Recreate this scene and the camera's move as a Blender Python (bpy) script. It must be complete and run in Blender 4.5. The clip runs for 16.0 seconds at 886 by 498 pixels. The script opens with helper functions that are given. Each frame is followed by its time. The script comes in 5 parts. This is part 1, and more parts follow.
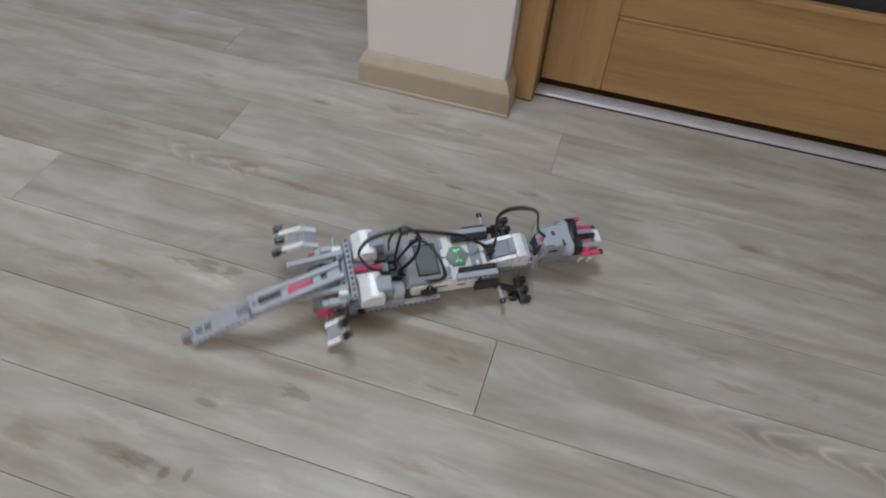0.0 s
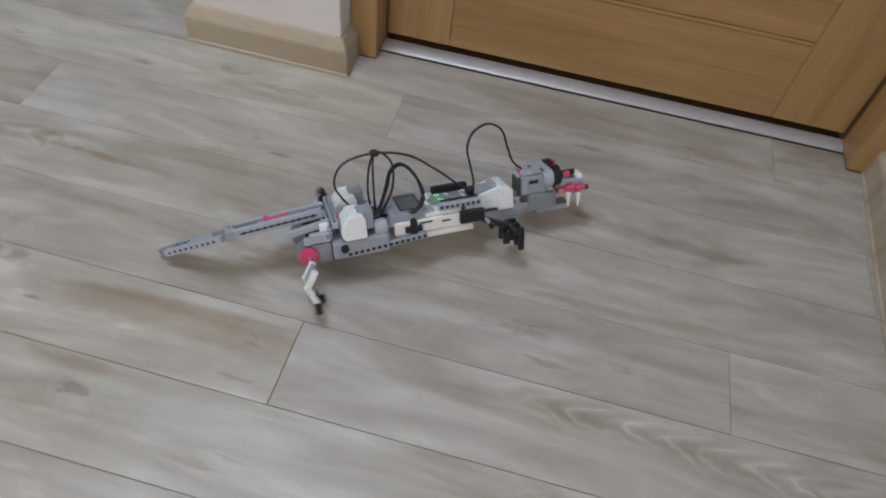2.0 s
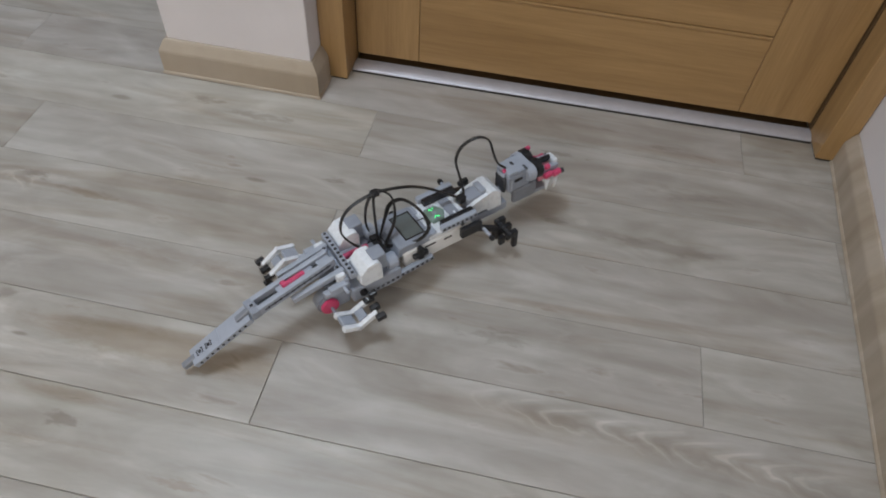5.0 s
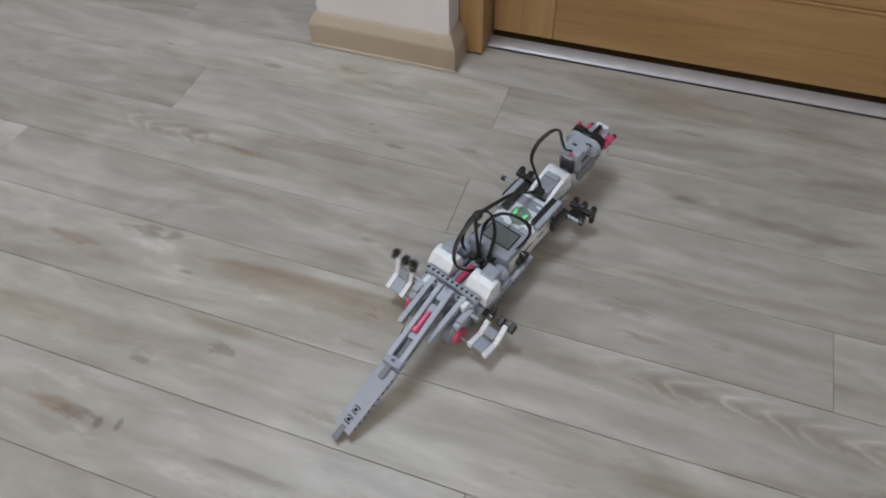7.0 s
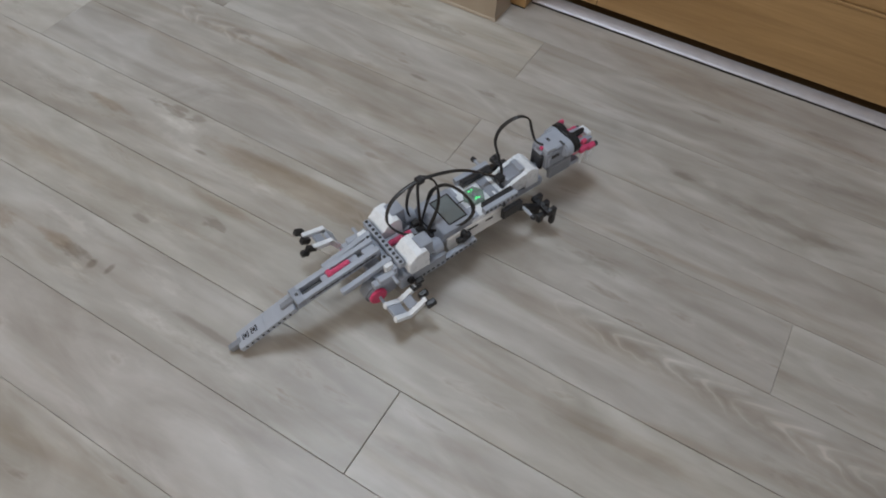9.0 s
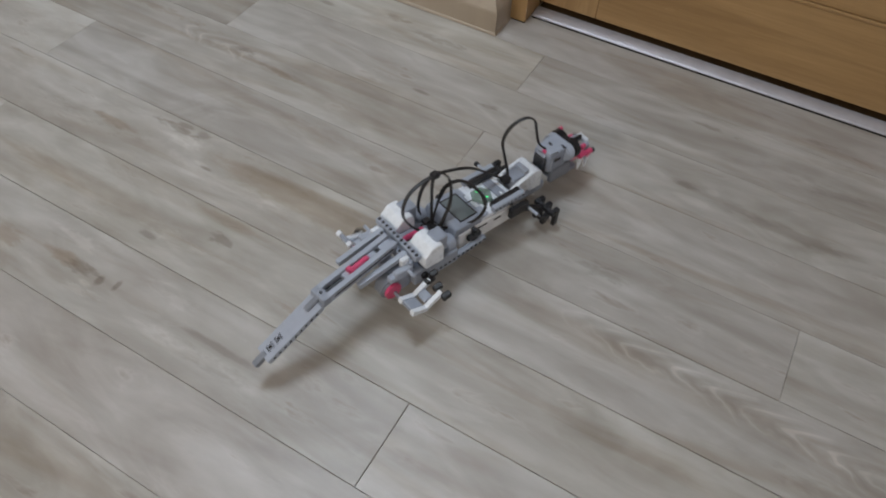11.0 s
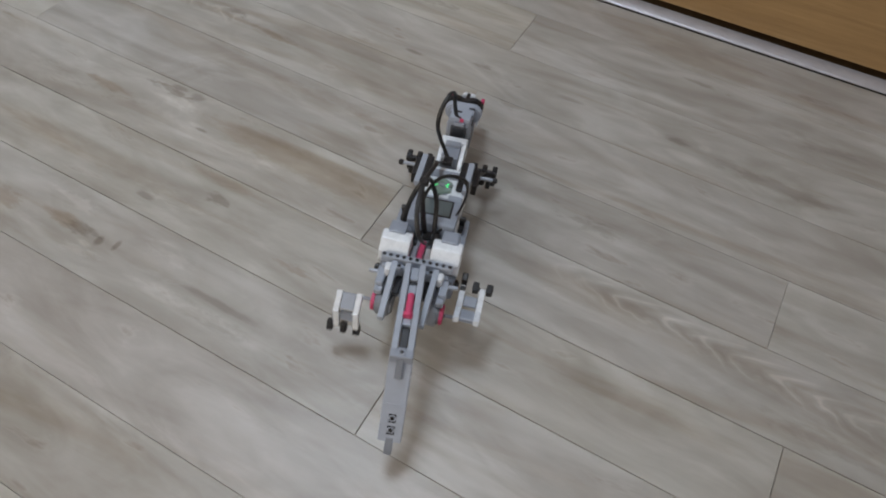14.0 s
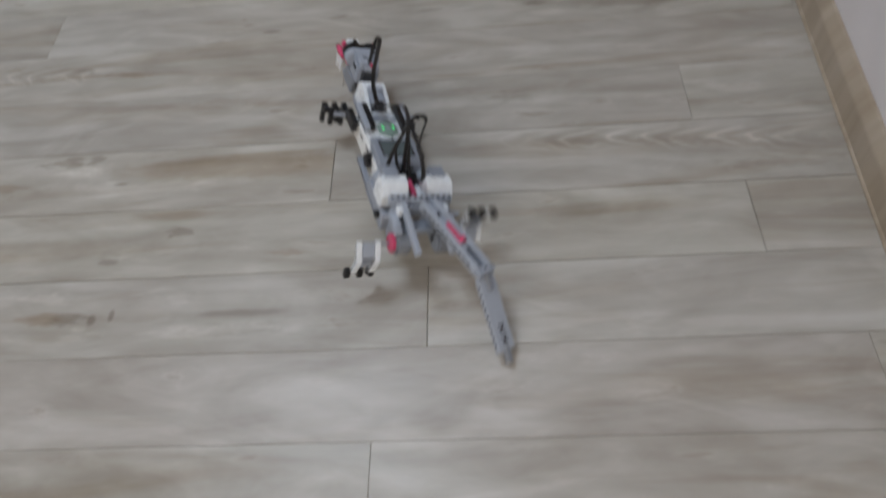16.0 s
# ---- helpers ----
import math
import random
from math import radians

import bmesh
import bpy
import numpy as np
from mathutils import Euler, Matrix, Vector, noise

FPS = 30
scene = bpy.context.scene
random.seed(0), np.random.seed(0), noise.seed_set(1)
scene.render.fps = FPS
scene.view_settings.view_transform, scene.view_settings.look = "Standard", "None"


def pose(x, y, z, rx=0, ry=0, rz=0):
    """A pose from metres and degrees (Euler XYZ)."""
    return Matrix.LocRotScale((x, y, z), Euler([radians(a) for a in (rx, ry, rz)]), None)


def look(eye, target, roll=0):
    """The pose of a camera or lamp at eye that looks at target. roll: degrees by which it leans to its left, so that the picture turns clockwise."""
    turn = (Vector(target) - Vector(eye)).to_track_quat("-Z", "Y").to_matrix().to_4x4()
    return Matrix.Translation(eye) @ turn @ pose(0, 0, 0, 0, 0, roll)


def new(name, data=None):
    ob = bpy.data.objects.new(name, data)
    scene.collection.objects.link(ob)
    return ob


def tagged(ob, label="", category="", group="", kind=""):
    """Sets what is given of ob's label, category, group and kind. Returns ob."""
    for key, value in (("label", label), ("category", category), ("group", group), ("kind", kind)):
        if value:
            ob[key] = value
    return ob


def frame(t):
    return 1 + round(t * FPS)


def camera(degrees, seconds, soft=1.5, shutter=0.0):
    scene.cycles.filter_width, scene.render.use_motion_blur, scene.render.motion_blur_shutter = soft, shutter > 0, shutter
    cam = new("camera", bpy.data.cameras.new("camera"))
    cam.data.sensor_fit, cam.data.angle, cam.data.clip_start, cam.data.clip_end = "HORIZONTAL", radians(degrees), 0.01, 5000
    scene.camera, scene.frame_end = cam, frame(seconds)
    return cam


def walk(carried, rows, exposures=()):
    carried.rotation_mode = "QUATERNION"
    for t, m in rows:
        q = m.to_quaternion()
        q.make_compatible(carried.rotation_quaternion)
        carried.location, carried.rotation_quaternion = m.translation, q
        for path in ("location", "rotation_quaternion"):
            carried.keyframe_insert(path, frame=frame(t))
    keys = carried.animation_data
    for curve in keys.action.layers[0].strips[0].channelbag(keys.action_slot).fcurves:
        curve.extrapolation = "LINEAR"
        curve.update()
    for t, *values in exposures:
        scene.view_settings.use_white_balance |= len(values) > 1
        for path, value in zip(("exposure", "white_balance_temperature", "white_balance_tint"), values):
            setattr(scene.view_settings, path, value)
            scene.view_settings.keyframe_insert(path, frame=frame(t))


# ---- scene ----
cam = camera(65.65, 16.0, soft=1.85, shutter=0.6)
PATH = [
    (0, (0.05, -0.445, 0.796), (-0.273, 0.869, -0.677), 4.9),
    (0.5, (0.12, -0.372, 0.784), (-0.315, 0.837, -0.748), 1.6),
    (1, (0.202, -0.367, 0.822), (-0.168, 0.816, -0.747), 1.7),
    (1.5, (0.19, -0.368, 0.778), (0.048, 0.896, -0.765), 13.3),
    (2, (0.224, -0.328, 0.797), (0.077, 0.911, -0.765), 9.0),
    (2.5, (0.245, -0.318, 0.805), (0.111, 0.901, -0.775), 7.8),
    (3, (0.266, -0.315, 0.821), (0.156, 0.895, -0.768), 8.0),
    (5.5, (0.278, -0.333, 0.831), (0.06, 0.915, -0.717), 2.7),
    (6, (0.255, -0.345, 0.838), (-0.022, 0.872, -0.724), 2.4),
    (6.5, (0.25, -0.365, 0.84), (-0.059, 0.833, -0.731), 2.2),
    (7, (0.236, -0.391, 0.84), (-0.195, 0.758, -0.739), -1.8),
    (7.5, (0.26, -0.401, 0.833), (-0.102, 0.749, -0.763), 4.0),
    (8, (0.27, -0.429, 0.825), (-0.193, 0.641, -0.8), -0.3),
    (8.5, (0.328, -0.439, 0.829), (-0.175, 0.574, -0.82), 3.5),
    (9, (0.368, -0.437, 0.83), (-0.18, 0.607, -0.785), 3.7),
    (11.5, (0.362, -0.456, 0.83), (-0.213, 0.618, -0.756), 2.3),
    (12, (0.373, -0.464, 0.831), (-0.239, 0.584, -0.759), 1.1),
    (12.5, (0.38, -0.465, 0.829), (-0.251, 0.559, -0.768), 0.1),
    (13, (0.388, -0.455, 0.833), (-0.248, 0.583, -0.754), -0.1),
    (13.5, (0.389, -0.457, 0.83), (-0.203, 0.599, -0.763), 1.1),
    (14, (0.377, -0.471, 0.828), (-0.144, 0.555, -0.808), 2.8),
    (14.5, (0.367, -0.481, 0.834), (-0.137, 0.573, -0.789), 3.4),
    (15, (0.352, -0.499, 0.829), (-0.137, 0.604, -0.766), 0.6),
    (15.5, (0.282, -0.597, 0.829), (0.107, 0.61, -0.756), -6.9),
    (16, (0.25, -0.642, 0.832), (0.103, 0.45, -0.838), -9.0),
]
walk(cam, [(t, look(e, g, r)) for t, e, g, r in PATH], exposures=[(0.0, 0.04), (2.0, 0.13), (6.5, 0.13), (8.5, 0.02), (14.5, 0.0), (16.0, 0.0)])

# ---- light ----
world = bpy.data.worlds.new("sky")
scene.world = world
world.use_nodes = True
wn = world.node_tree.nodes
sky = wn.new("ShaderNodeTexSky")
sky.sky_type, sky.sun_disc = "NISHITA", False
sky.sun_elevation, sky.sun_rotation = radians(35), radians(200)
world.node_tree.links.new(sky.outputs[0], wn["Background"].inputs[0])
wn["Background"].inputs[1].default_value = 0.06


def area(name, m, sx, sy, watts, colour):
    lamp = bpy.data.lights.new(name, "AREA")
    lamp.shape, lamp.size, lamp.size_y, lamp.energy, lamp.color = "RECTANGLE", sx, sy, watts, colour
    ob = new(name, lamp)
    ob.matrix_basis = m
    return ob


LAMP = (-0.45, 0.33, 2.44)
area("ceiling_lamp_light", pose(LAMP[0], LAMP[1], LAMP[2] - 0.062, 0, 0, 0), 0.62, 0.62, 17.2, (0.76, 0.905, 1.085))
area("window_light", look((-0.6, -2.55, 1.5), (-0.6, 0.0, 1.1)), 1.5, 1.2, 26, (0.95, 0.84, 0.71))


# ---- materials ----
def material(name, colour, rough=0.4, metal=0.0, vary=0.08, scale=60.0, bump=0.0, spec=0.5, glow=None, coat=0.0):
    m = bpy.data.materials.new(name)
    m.use_nodes = True
    n, l = m.node_tree.nodes, m.node_tree.links
    b = n["Principled BSDF"]
    b.inputs["Roughness"].default_value, b.inputs["Metallic"].default_value = rough, metal
    b.inputs["Specular IOR Level"].default_value = spec
    b.inputs["Coat Weight"].default_value = coat
    tc = n.new("ShaderNodeTexCoord")
    t = n.new("ShaderNodeTexNoise")
    t.inputs["Scale"].default_value, t.inputs["Detail"].default_value = scale, 5
    l.new(tc.outputs["Object"], t.inputs["Vector"])
    r = n.new("ShaderNodeValToRGB")
    r.color_ramp.elements[0].position, r.color_ramp.elements[1].position = 0.3, 0.7
    r.color_ramp.elements[0].color = (*[c * (1 - vary) for c in colour], 1)
    r.color_ramp.elements[1].color = (*[min(1, c * (1 + vary)) for c in colour], 1)
    l.new(t.outputs["Fac"], r.inputs["Fac"])
    l.new(r.outputs["Color"], b.inputs["Base Color"])
    mr = n.new("ShaderNodeMapRange")
    mr.inputs["To Min"].default_value, mr.inputs["To Max"].default_value = max(0.02, rough - 0.08), rough + 0.08
    l.new(t.outputs["Fac"], mr.inputs["Value"])
    l.new(mr.outputs[0], b.inputs["Roughness"])
    if bump:
        bp = n.new("ShaderNodeBump")
        bp.inputs["Strength"].default_value, bp.inputs["Distance"].default_value = bump, 0.001
        l.new(t.outputs["Fac"], bp.inputs["Height"])
        l.new(bp.outputs["Normal"], b.inputs["Normal"])
    if glow:
        b.inputs["Emission Color"].default_value, b.inputs["Emission Strength"].default_value = (*glow[:3], 1), glow[3]
    return m


def mapped(n, l, scale, shift=None):
    """Object coordinates, stretched, with a shift of its own for each plank or panel."""
    tc = n.new("ShaderNodeTexCoord")
    mp = n.new("ShaderNodeMapping")
    mp.inputs["Scale"].default_value = scale
    l.new(tc.outputs["Object"], mp.inputs["Vector"])
    if shift is None:
        return mp.outputs[0]
    info = n.new("ShaderNodeObjectInfo")
    mul = n.new("ShaderNodeMath")
    mul.operation = "MULTIPLY"
    mul.inputs[1].default_value = shift
    l.new(info.outputs["Random"], mul.inputs[0])
    comb = n.new("ShaderNodeCombineXYZ")
    for k in range(3):
        l.new(mul.outputs[0], comb.inputs[k])
    add = n.new("ShaderNodeVectorMath")
    l.new(mp.outputs[0], add.inputs[0])
    l.new(comb.outputs[0], add.inputs[1])
    return add.outputs[0]


def ramp(n, stops):
    r = n.new("ShaderNodeValToRGB")
    els = r.color_ramp.elements
    while len(els) < len(stops):
        els.new(0.5)
    for e, (p, c) in zip(els, stops):
        e.position, e.color = p, (*c, 1)
    return r


def mix(n, l, kind, fac, a, b):
    m = n.new("ShaderNodeMix")
    m.data_type, m.blend_type = "RGBA", kind
    if isinstance(fac, float):
        m.inputs["Factor"].default_value = fac
    else:
        l.new(fac, m.inputs["Factor"])
    for sock, v in ((6, a), (7, b)):
        if isinstance(v, tuple):
            m.inputs[sock].default_value = (*v, 1)
        else:
            l.new(v, m.inputs[sock])
    return m.outputs[2]


def noise_tex(n, l, vec, scale, detail=6, rough=0.6, distort=0.0):
    t = n.new("ShaderNodeTexNoise")
    t.inputs["Scale"].default_value, t.inputs["Detail"].default_value = scale, detail
    t.inputs["Roughness"].default_value, t.inputs["Distortion"].default_value = rough, distort
    l.new(vec, t.inputs["Vector"])
    return t.outputs["Fac"]


def blot(n, l, c, x, y, rx, ry, colour, strength, wobble=1.5):
    """A print mark of soft, ragged outline at (x, y) on a plank."""
    tc = n.new("ShaderNodeTexCoord")
    warp = n.new("ShaderNodeTexNoise")
    warp.inputs["Scale"].default_value, warp.inputs["Detail"].default_value = 1.0, 6
    warp.inputs["Roughness"].default_value, warp.inputs["Distortion"].default_value = 0.68, 0.4
    st = n.new("ShaderNodeMapping")
    st.inputs["Scale"].default_value = (26, 80, 1)
    st.inputs["Location"].default_value = (x * 31, y * 17, 0)
    l.new(tc.outputs["Object"], st.inputs["Vector"])
    l.new(st.outputs[0], warp.inputs["Vector"])
    mp = n.new("ShaderNodeMapping")
    mp.inputs["Location"].default_value, mp.inputs["Scale"].default_value = (-x / rx, -y / ry, 0), (1 / rx, 1 / ry, 0)
    l.new(tc.outputs["Object"], mp.inputs["Vector"])
    ln = n.new("ShaderNodeVectorMath")
    ln.operation = "LENGTH"
    l.new(mp.outputs[0], ln.inputs[0])
    ad = n.new("ShaderNodeMath")
    ad.operation = "MULTIPLY_ADD"
    l.new(warp.outputs["Fac"], ad.inputs[0])
    ad.inputs[1].default_value = wobble * 1.6
    l.new(ln.outputs["Value"], ad.inputs[2])
    mr = n.new("ShaderNodeMapRange")
    mr.interpolation_type = "SMOOTHSTEP"
    mr.inputs["From Min"].default_value, mr.inputs["From Max"].default_value = 1.15 + 0.45 * wobble, 0.45 + 0.6 * wobble
    mr.inputs["To Max"].default_value = strength
    l.new(ad.outputs[0], mr.inputs["Value"])
    return mix(n, l, "MULTIPLY", mr.outputs[0], c, colour)


def arches(n, l, c, x0, y0, slope, reach):
    """Cathedral figure: nested pale arches, their tips towards -x, along a line that falls across the plank."""
    tc = n.new("ShaderNodeTexCoord")
    sep = n.new("ShaderNodeSeparateXYZ")
    wob = n.new("ShaderNodeTexNoise")
    wob.inputs["Scale"].default_value, wob.inputs["Detail"].default_value = 14.0, 3
    l.new(tc.outputs["Object"], wob.inputs["Vector"])
    l.new(tc.outputs["Object"], sep.inputs[0])

    def calc(op, a, b, c3=None):
        k = n.new("ShaderNodeMath")
        k.operation = op
        for q, v in enumerate((a, b, c3)):
            if v is None:
                continue
            if isinstance(v, (int, float)):
                k.inputs[q].default_value = v
            else:
                l.new(v, k.inputs[q])
        return k.outputs[0]

    gap = n.new("ShaderNodeTexNoise")
    gap.inputs["Scale"].default_value, gap.inputs["Detail"].default_value = 22.0, 3
    l.new(tc.outputs["Object"], gap.inputs["Vector"])
    dx = calc("SUBTRACT", sep.outputs[0], x0)
    sway = calc("MULTIPLY_ADD", wob.outputs["Fac"], 0.030, -0.015)
    dy = calc("ADD", calc("SUBTRACT", calc("SUBTRACT", sep.outputs[1], y0), calc("MULTIPLY", dx, slope)), sway)
    bow = calc("MULTIPLY", calc("SQRT", calc("MULTIPLY_ADD", dy, dy, 0.00005), 0.0), 3.6)
    u = calc("ADD", calc("SUBTRACT", dx, bow), calc("MULTIPLY", wob.outputs["Fac"], 0.11))
    wave = calc("SINE", calc("MULTIPLY", u, 118.0), 0.0)
    line = calc("SMOOTH_MIN", calc("MAXIMUM", calc("MULTIPLY_ADD", wave, 1.9, -1.0), 0.0), 1.0, 0.2)
    dark = calc("MAXIMUM", calc("MULTIPLY", wave, -0.6), 0.0)
    broken = n.new("ShaderNodeMapRange")
    broken.interpolation_type = "SMOOTHSTEP"
    broken.inputs["From Min"].default_value, broken.inputs["From Max"].default_value = 0.30, 0.52
    l.new(gap.outputs["Fac"], broken.inputs["Value"])
    across = n.new("ShaderNodeMapRange")
    across.interpolation_type = "SMOOTHSTEP"
    across.inputs["From Min"].default_value, across.inputs["From Max"].default_value = 0.028, 0.006
    l.new(calc("ABSOLUTE", dy, 0.0), across.inputs["Value"])
    along = n.new("ShaderNodeMapRange")
    along.interpolation_type = "SMOOTHSTEP"
    along.inputs["From Min"].default_value, along.inputs["From Max"].default_value = reach, reach * 0.45
    l.new(calc("ABSOLUTE", calc("SUBTRACT", dx, reach * 0.6), 0.0), along.inputs["Value"])
    mask = calc("MULTIPLY", across.outputs[0], along.outputs[0])
    c = mix(n, l, "MULTIPLY", calc("MULTIPLY", mask, calc("ADD", dark, 0.35)), c, (0.82, 0.79, 0.755))
    return mix(n, l, "MULTIPLY", calc("MULTIPLY", calc("MULTIPLY", mask, line), broken.outputs[0]), c, (1.30, 1.30, 1.32))


def laminate(name, dark, mid, light, rough, tint=True, marks=(), figure=None, depth=1.0):
    """Greyed oak print: clouds, long soft grain, brown streaks and dark knots; depth sets how strong the print is."""
    m = bpy.data.materials.new(name)
    m.use_nodes = True
    n, l = m.node_tree.nodes, m.node_tree.links
    b = n["Principled BSDF"]
    big = noise_tex(n, l, mapped(n, l, (2.3, 12.5, 1), 37.0), 1.0, 3, 0.45, 1.5)
    col = ramp(n, [(0.30, dark), (0.5, mid), (0.68, light)])
    l.new(big, col.inputs[0])
    # pale washed clouds
    cl = noise_tex(n, l, mapped(n, l, (4.6, 13, 1), 91.0), 1.0, 3, 0.5, 1.8)
    clr = ramp(n, [(0.30, (0.885, 0.875, 0.86)), (0.5, (0.99, 0.99, 0.985)), (0.66, (1.12, 1.13, 1.145))])
    l.new(cl, clr.inputs[0])
    c = mix(n, l, "MULTIPLY", depth, col.outputs[0], clr.outputs[0])
    # fine fibres
    fib = noise_tex(n, l, mapped(n, l, (7, 190, 1), 23.0), 1.0, 3, 0.7)
    fibr = ramp(n, [(0.3, (0.92, 0.915, 0.91)), (0.65, (1.03, 1.03, 1.03))])
    l.new(fib, fibr.inputs[0])
    c = mix(n, l, "MULTIPLY", 0.18, c, fibr.outputs[0])
    # brown streaks
    st = noise_tex(n, l, mapped(n, l, (1.9, 17, 1), 71.0), 1.0, 4, 0.5, 1.0)
    str_ = ramp(n, [(0.53, (0, 0, 0)), (0.68, (1, 1, 1))])
    l.new(st, str_.inputs[0])
    c = mix(n, l, "MULTIPLY", str_.outputs[0], c, tuple(1 - (1 - v) * depth for v in (0.85, 0.805, 0.75)))
    # knots, ragged, with pale wisps beside them
    kn = noise_tex(n, l, mapped(n, l, (8, 30, 1), 53.0), 1.0, 5, 0.55, 0.35)
    knr = ramp(n, [(0.60, (1, 1, 1)), (0.645, (1.07, 1.07, 1.08)), (0.70, (0.90, 0.87, 0.84)), (0.80, (0.66, 0.62, 0.57))])
    l.new(kn, knr.inputs[0])
    c = mix(n, l, "MULTIPLY", depth, c, knr.outputs[0])
    # a soft mottle of a hand's width
    mo = noise_tex(n, l, mapped(n, l, (14, 34, 1), 11.0), 1.0, 5, 0.65, 0.5)
    mor = ramp(n, [(0.32, (0.945, 0.935, 0.925)), (0.5, (1, 1, 1)), (0.68, (1.05, 1.055, 1.06))])
    l.new(mo, mor.inputs[0])
    c = mix(n, l, "MULTIPLY", 0.75, c, mor.outputs[0])
    for k in marks:
        c = blot(n, l, c, *k)
    if figure:
        c = arches(n, l, c, *figure)
    if tint:
        info = n.new("ShaderNodeObjectInfo")
        c = mix(n, l, "MULTIPLY", 1.0, c, info.outputs["Color"])
    l.new(c, b.inputs["Base Color"])
    rr = n.new("ShaderNodeMapRange")
    rr.inputs["To Min"].default_value, rr.inputs["To Max"].default_value = rough - 0.06, rough + 0.08
    l.new(cl, rr.inputs["Value"])
    l.new(rr.outputs[0], b.inputs["Roughness"])
    b.inputs["Specular IOR Level"].default_value = 0.5
    bp = n.new("ShaderNodeBump")
    bp.inputs["Strength"].default_value, bp.inputs["Distance"].default_value = 0.25, 0.0004
    l.new(fib, bp.inputs["Height"])
    l.new(bp.outputs[0], b.inputs["Normal"])
    return m


def oak(name, stretch, dark, light, rough=0.38):
    """Honey oak veneer with long grain; stretch gives the grain's direction."""
    m = bpy.data.materials.new(name)
    m.use_nodes = True
    n, l = m.node_tree.nodes, m.node_tree.links
    b = n["Principled BSDF"]
    a = noise_tex(n, l, mapped(n, l, tuple(2.2 if s else 26 for s in stretch), 19.0), 1.0, 5, 0.6, 0.7)
    f = noise_tex(n, l, mapped(n, l, tuple(12 if s else 330 for s in stretch), 7.0), 1.0, 3, 0.7)
    col = ramp(n, [(0.3, dark), (0.72, light)])
    l.new(a, col.inputs[0])
    fr = ramp(n, [(0.3, (0.86, 0.84, 0.8)), (0.65, (1.05, 1.05, 1.05))])
    l.new(f, fr.inputs[0])
    l.new(mix(n, l, "MULTIPLY", 0.8, col.outputs[0], fr.outputs[0]), b.inputs["Base Color"])
    b.inputs["Roughness"].default_value = rough
    bp = n.new("ShaderNodeBump")
    bp.inputs["Strength"].default_value, bp.inputs["Distance"].default_value = 0.2, 0.0004
    l.new(f, bp.inputs["Height"])
    l.new(bp.outputs[0], b.inputs["Normal"])
    return m


OAK_GREY = ((0.341, 0.320, 0.287), (0.406, 0.390, 0.358), (0.455, 0.446, 0.417), 0.38)
SMOKE = (0.66, 0.63, 0.595)
BROWN, DUSK, WISP = (0.77, 0.69, 0.60), (0.70, 0.67, 0.635), (1.16, 1.17, 1.18)
FLOOR = laminate("greyed_oak_laminate", *OAK_GREY)
SKIRT = laminate("skirting_oak_foil", (0.345, 0.287, 0.218), (0.41, 0.350, 0.275), (0.46, 0.403, 0.33), 0.42, False, depth=0.3)
OAK_V = oak("oak_veneer_upright", (0, 0, 1), (0.305, 0.185, 0.076), (0.425, 0.272, 0.122))
OAK_H = oak("oak_veneer_level", (1, 0, 0), (0.305, 0.185, 0.076), (0.425, 0.272, 0.122))
WALL = material("lilac_white_paint", (0.72, 0.70, 0.72), 0.75, 0, 0.03, 9, 0.15)
CEIL = material("white_ceiling_paint", (0.8, 0.8, 0.79), 0.8, 0, 0.02, 7)
SUB = material("underlay_dark", (0.05, 0.045, 0.04), 0.9, 0, 0.2, 30)
ALU = material("satin_anodised_aluminium", (0.48, 0.475, 0.505), 0.46, 0.45, 0.06, 45)
GLASS_DARK = material("dark_door_glass", (0.02, 0.02, 0.025), 0.12, 0, 0.1, 8)
RUBBER = material("black_seal", (0.02, 0.018, 0.016), 0.8, 0, 0.2, 80)
LAMP_GLASS = material("opal_lamp_glass", (0.85, 0.85, 0.83), 0.5, 0, 0.02, 9, glow=(1.0, 0.96, 0.9, 2.0))
# dark brown that paints shade into the gaps round the door
GAP_SHADE = material("gap_shade_brown", (0.085, 0.050, 0.022), 0.6, 0, 0.15, 40)
PVC = material("white_window_plastic", (0.8, 0.8, 0.8), 0.35, 0, 0.02, 20)

LIGHT_GREY = material("light_grey_plastic", (0.285, 0.318, 0.378), 0.40, 0, 0.05, 90)
PALE_GREY = material("pale_grey_plastic", (0.355, 0.395, 0.465), 0.42, 0, 0.04, 90)
MID_GREY = material("mid_grey_plastic", (0.21, 0.23, 0.265), 0.36, 0, 0.06, 90)
DARK_GREY = material("dark_grey_plastic", (0.045, 0.048, 0.055), 0.38, 0, 0.1, 90)
BLACK = material("black_plastic", (0.012, 0.012, 0.014), 0.36, 0, 0.15, 90)
WHITE = material("white_plastic", (0.765, 0.81, 0.855), 0.28, 0, 0.012, 140)
CREAM = material("cream_plastic", (0.755, 0.765, 0.765), 0.36, 0, 0.025, 70)
RED = material("magenta_red_plastic", (0.62, 0.07, 0.17), 0.3, 0, 0.06, 90)
PINK = material("rose_plastic", (0.72, 0.26, 0.32), 0.34, 0, 0.06, 90)
SCREEN = material("lcd_screen", (0.13, 0.16, 0.165), 0.10, 0, 0.05, 60, spec=0.8)
PAD = material("translucent_button_pad", (0.24, 0.30, 0.29), 0.2, 0, 0.08, 60, glow=(0.02, 0.25, 0.08, 0.06))
GREEN = material("green_button_light", (0.05, 0.8, 0.2), 0.3, 0, 0.05, 60, glow=(0.08, 1.0, 0.28, 0.85))
CABLE = material("black_cable_sheath", (0.014, 0.013, 0.013), 0.42, 0, 0.15, 120)


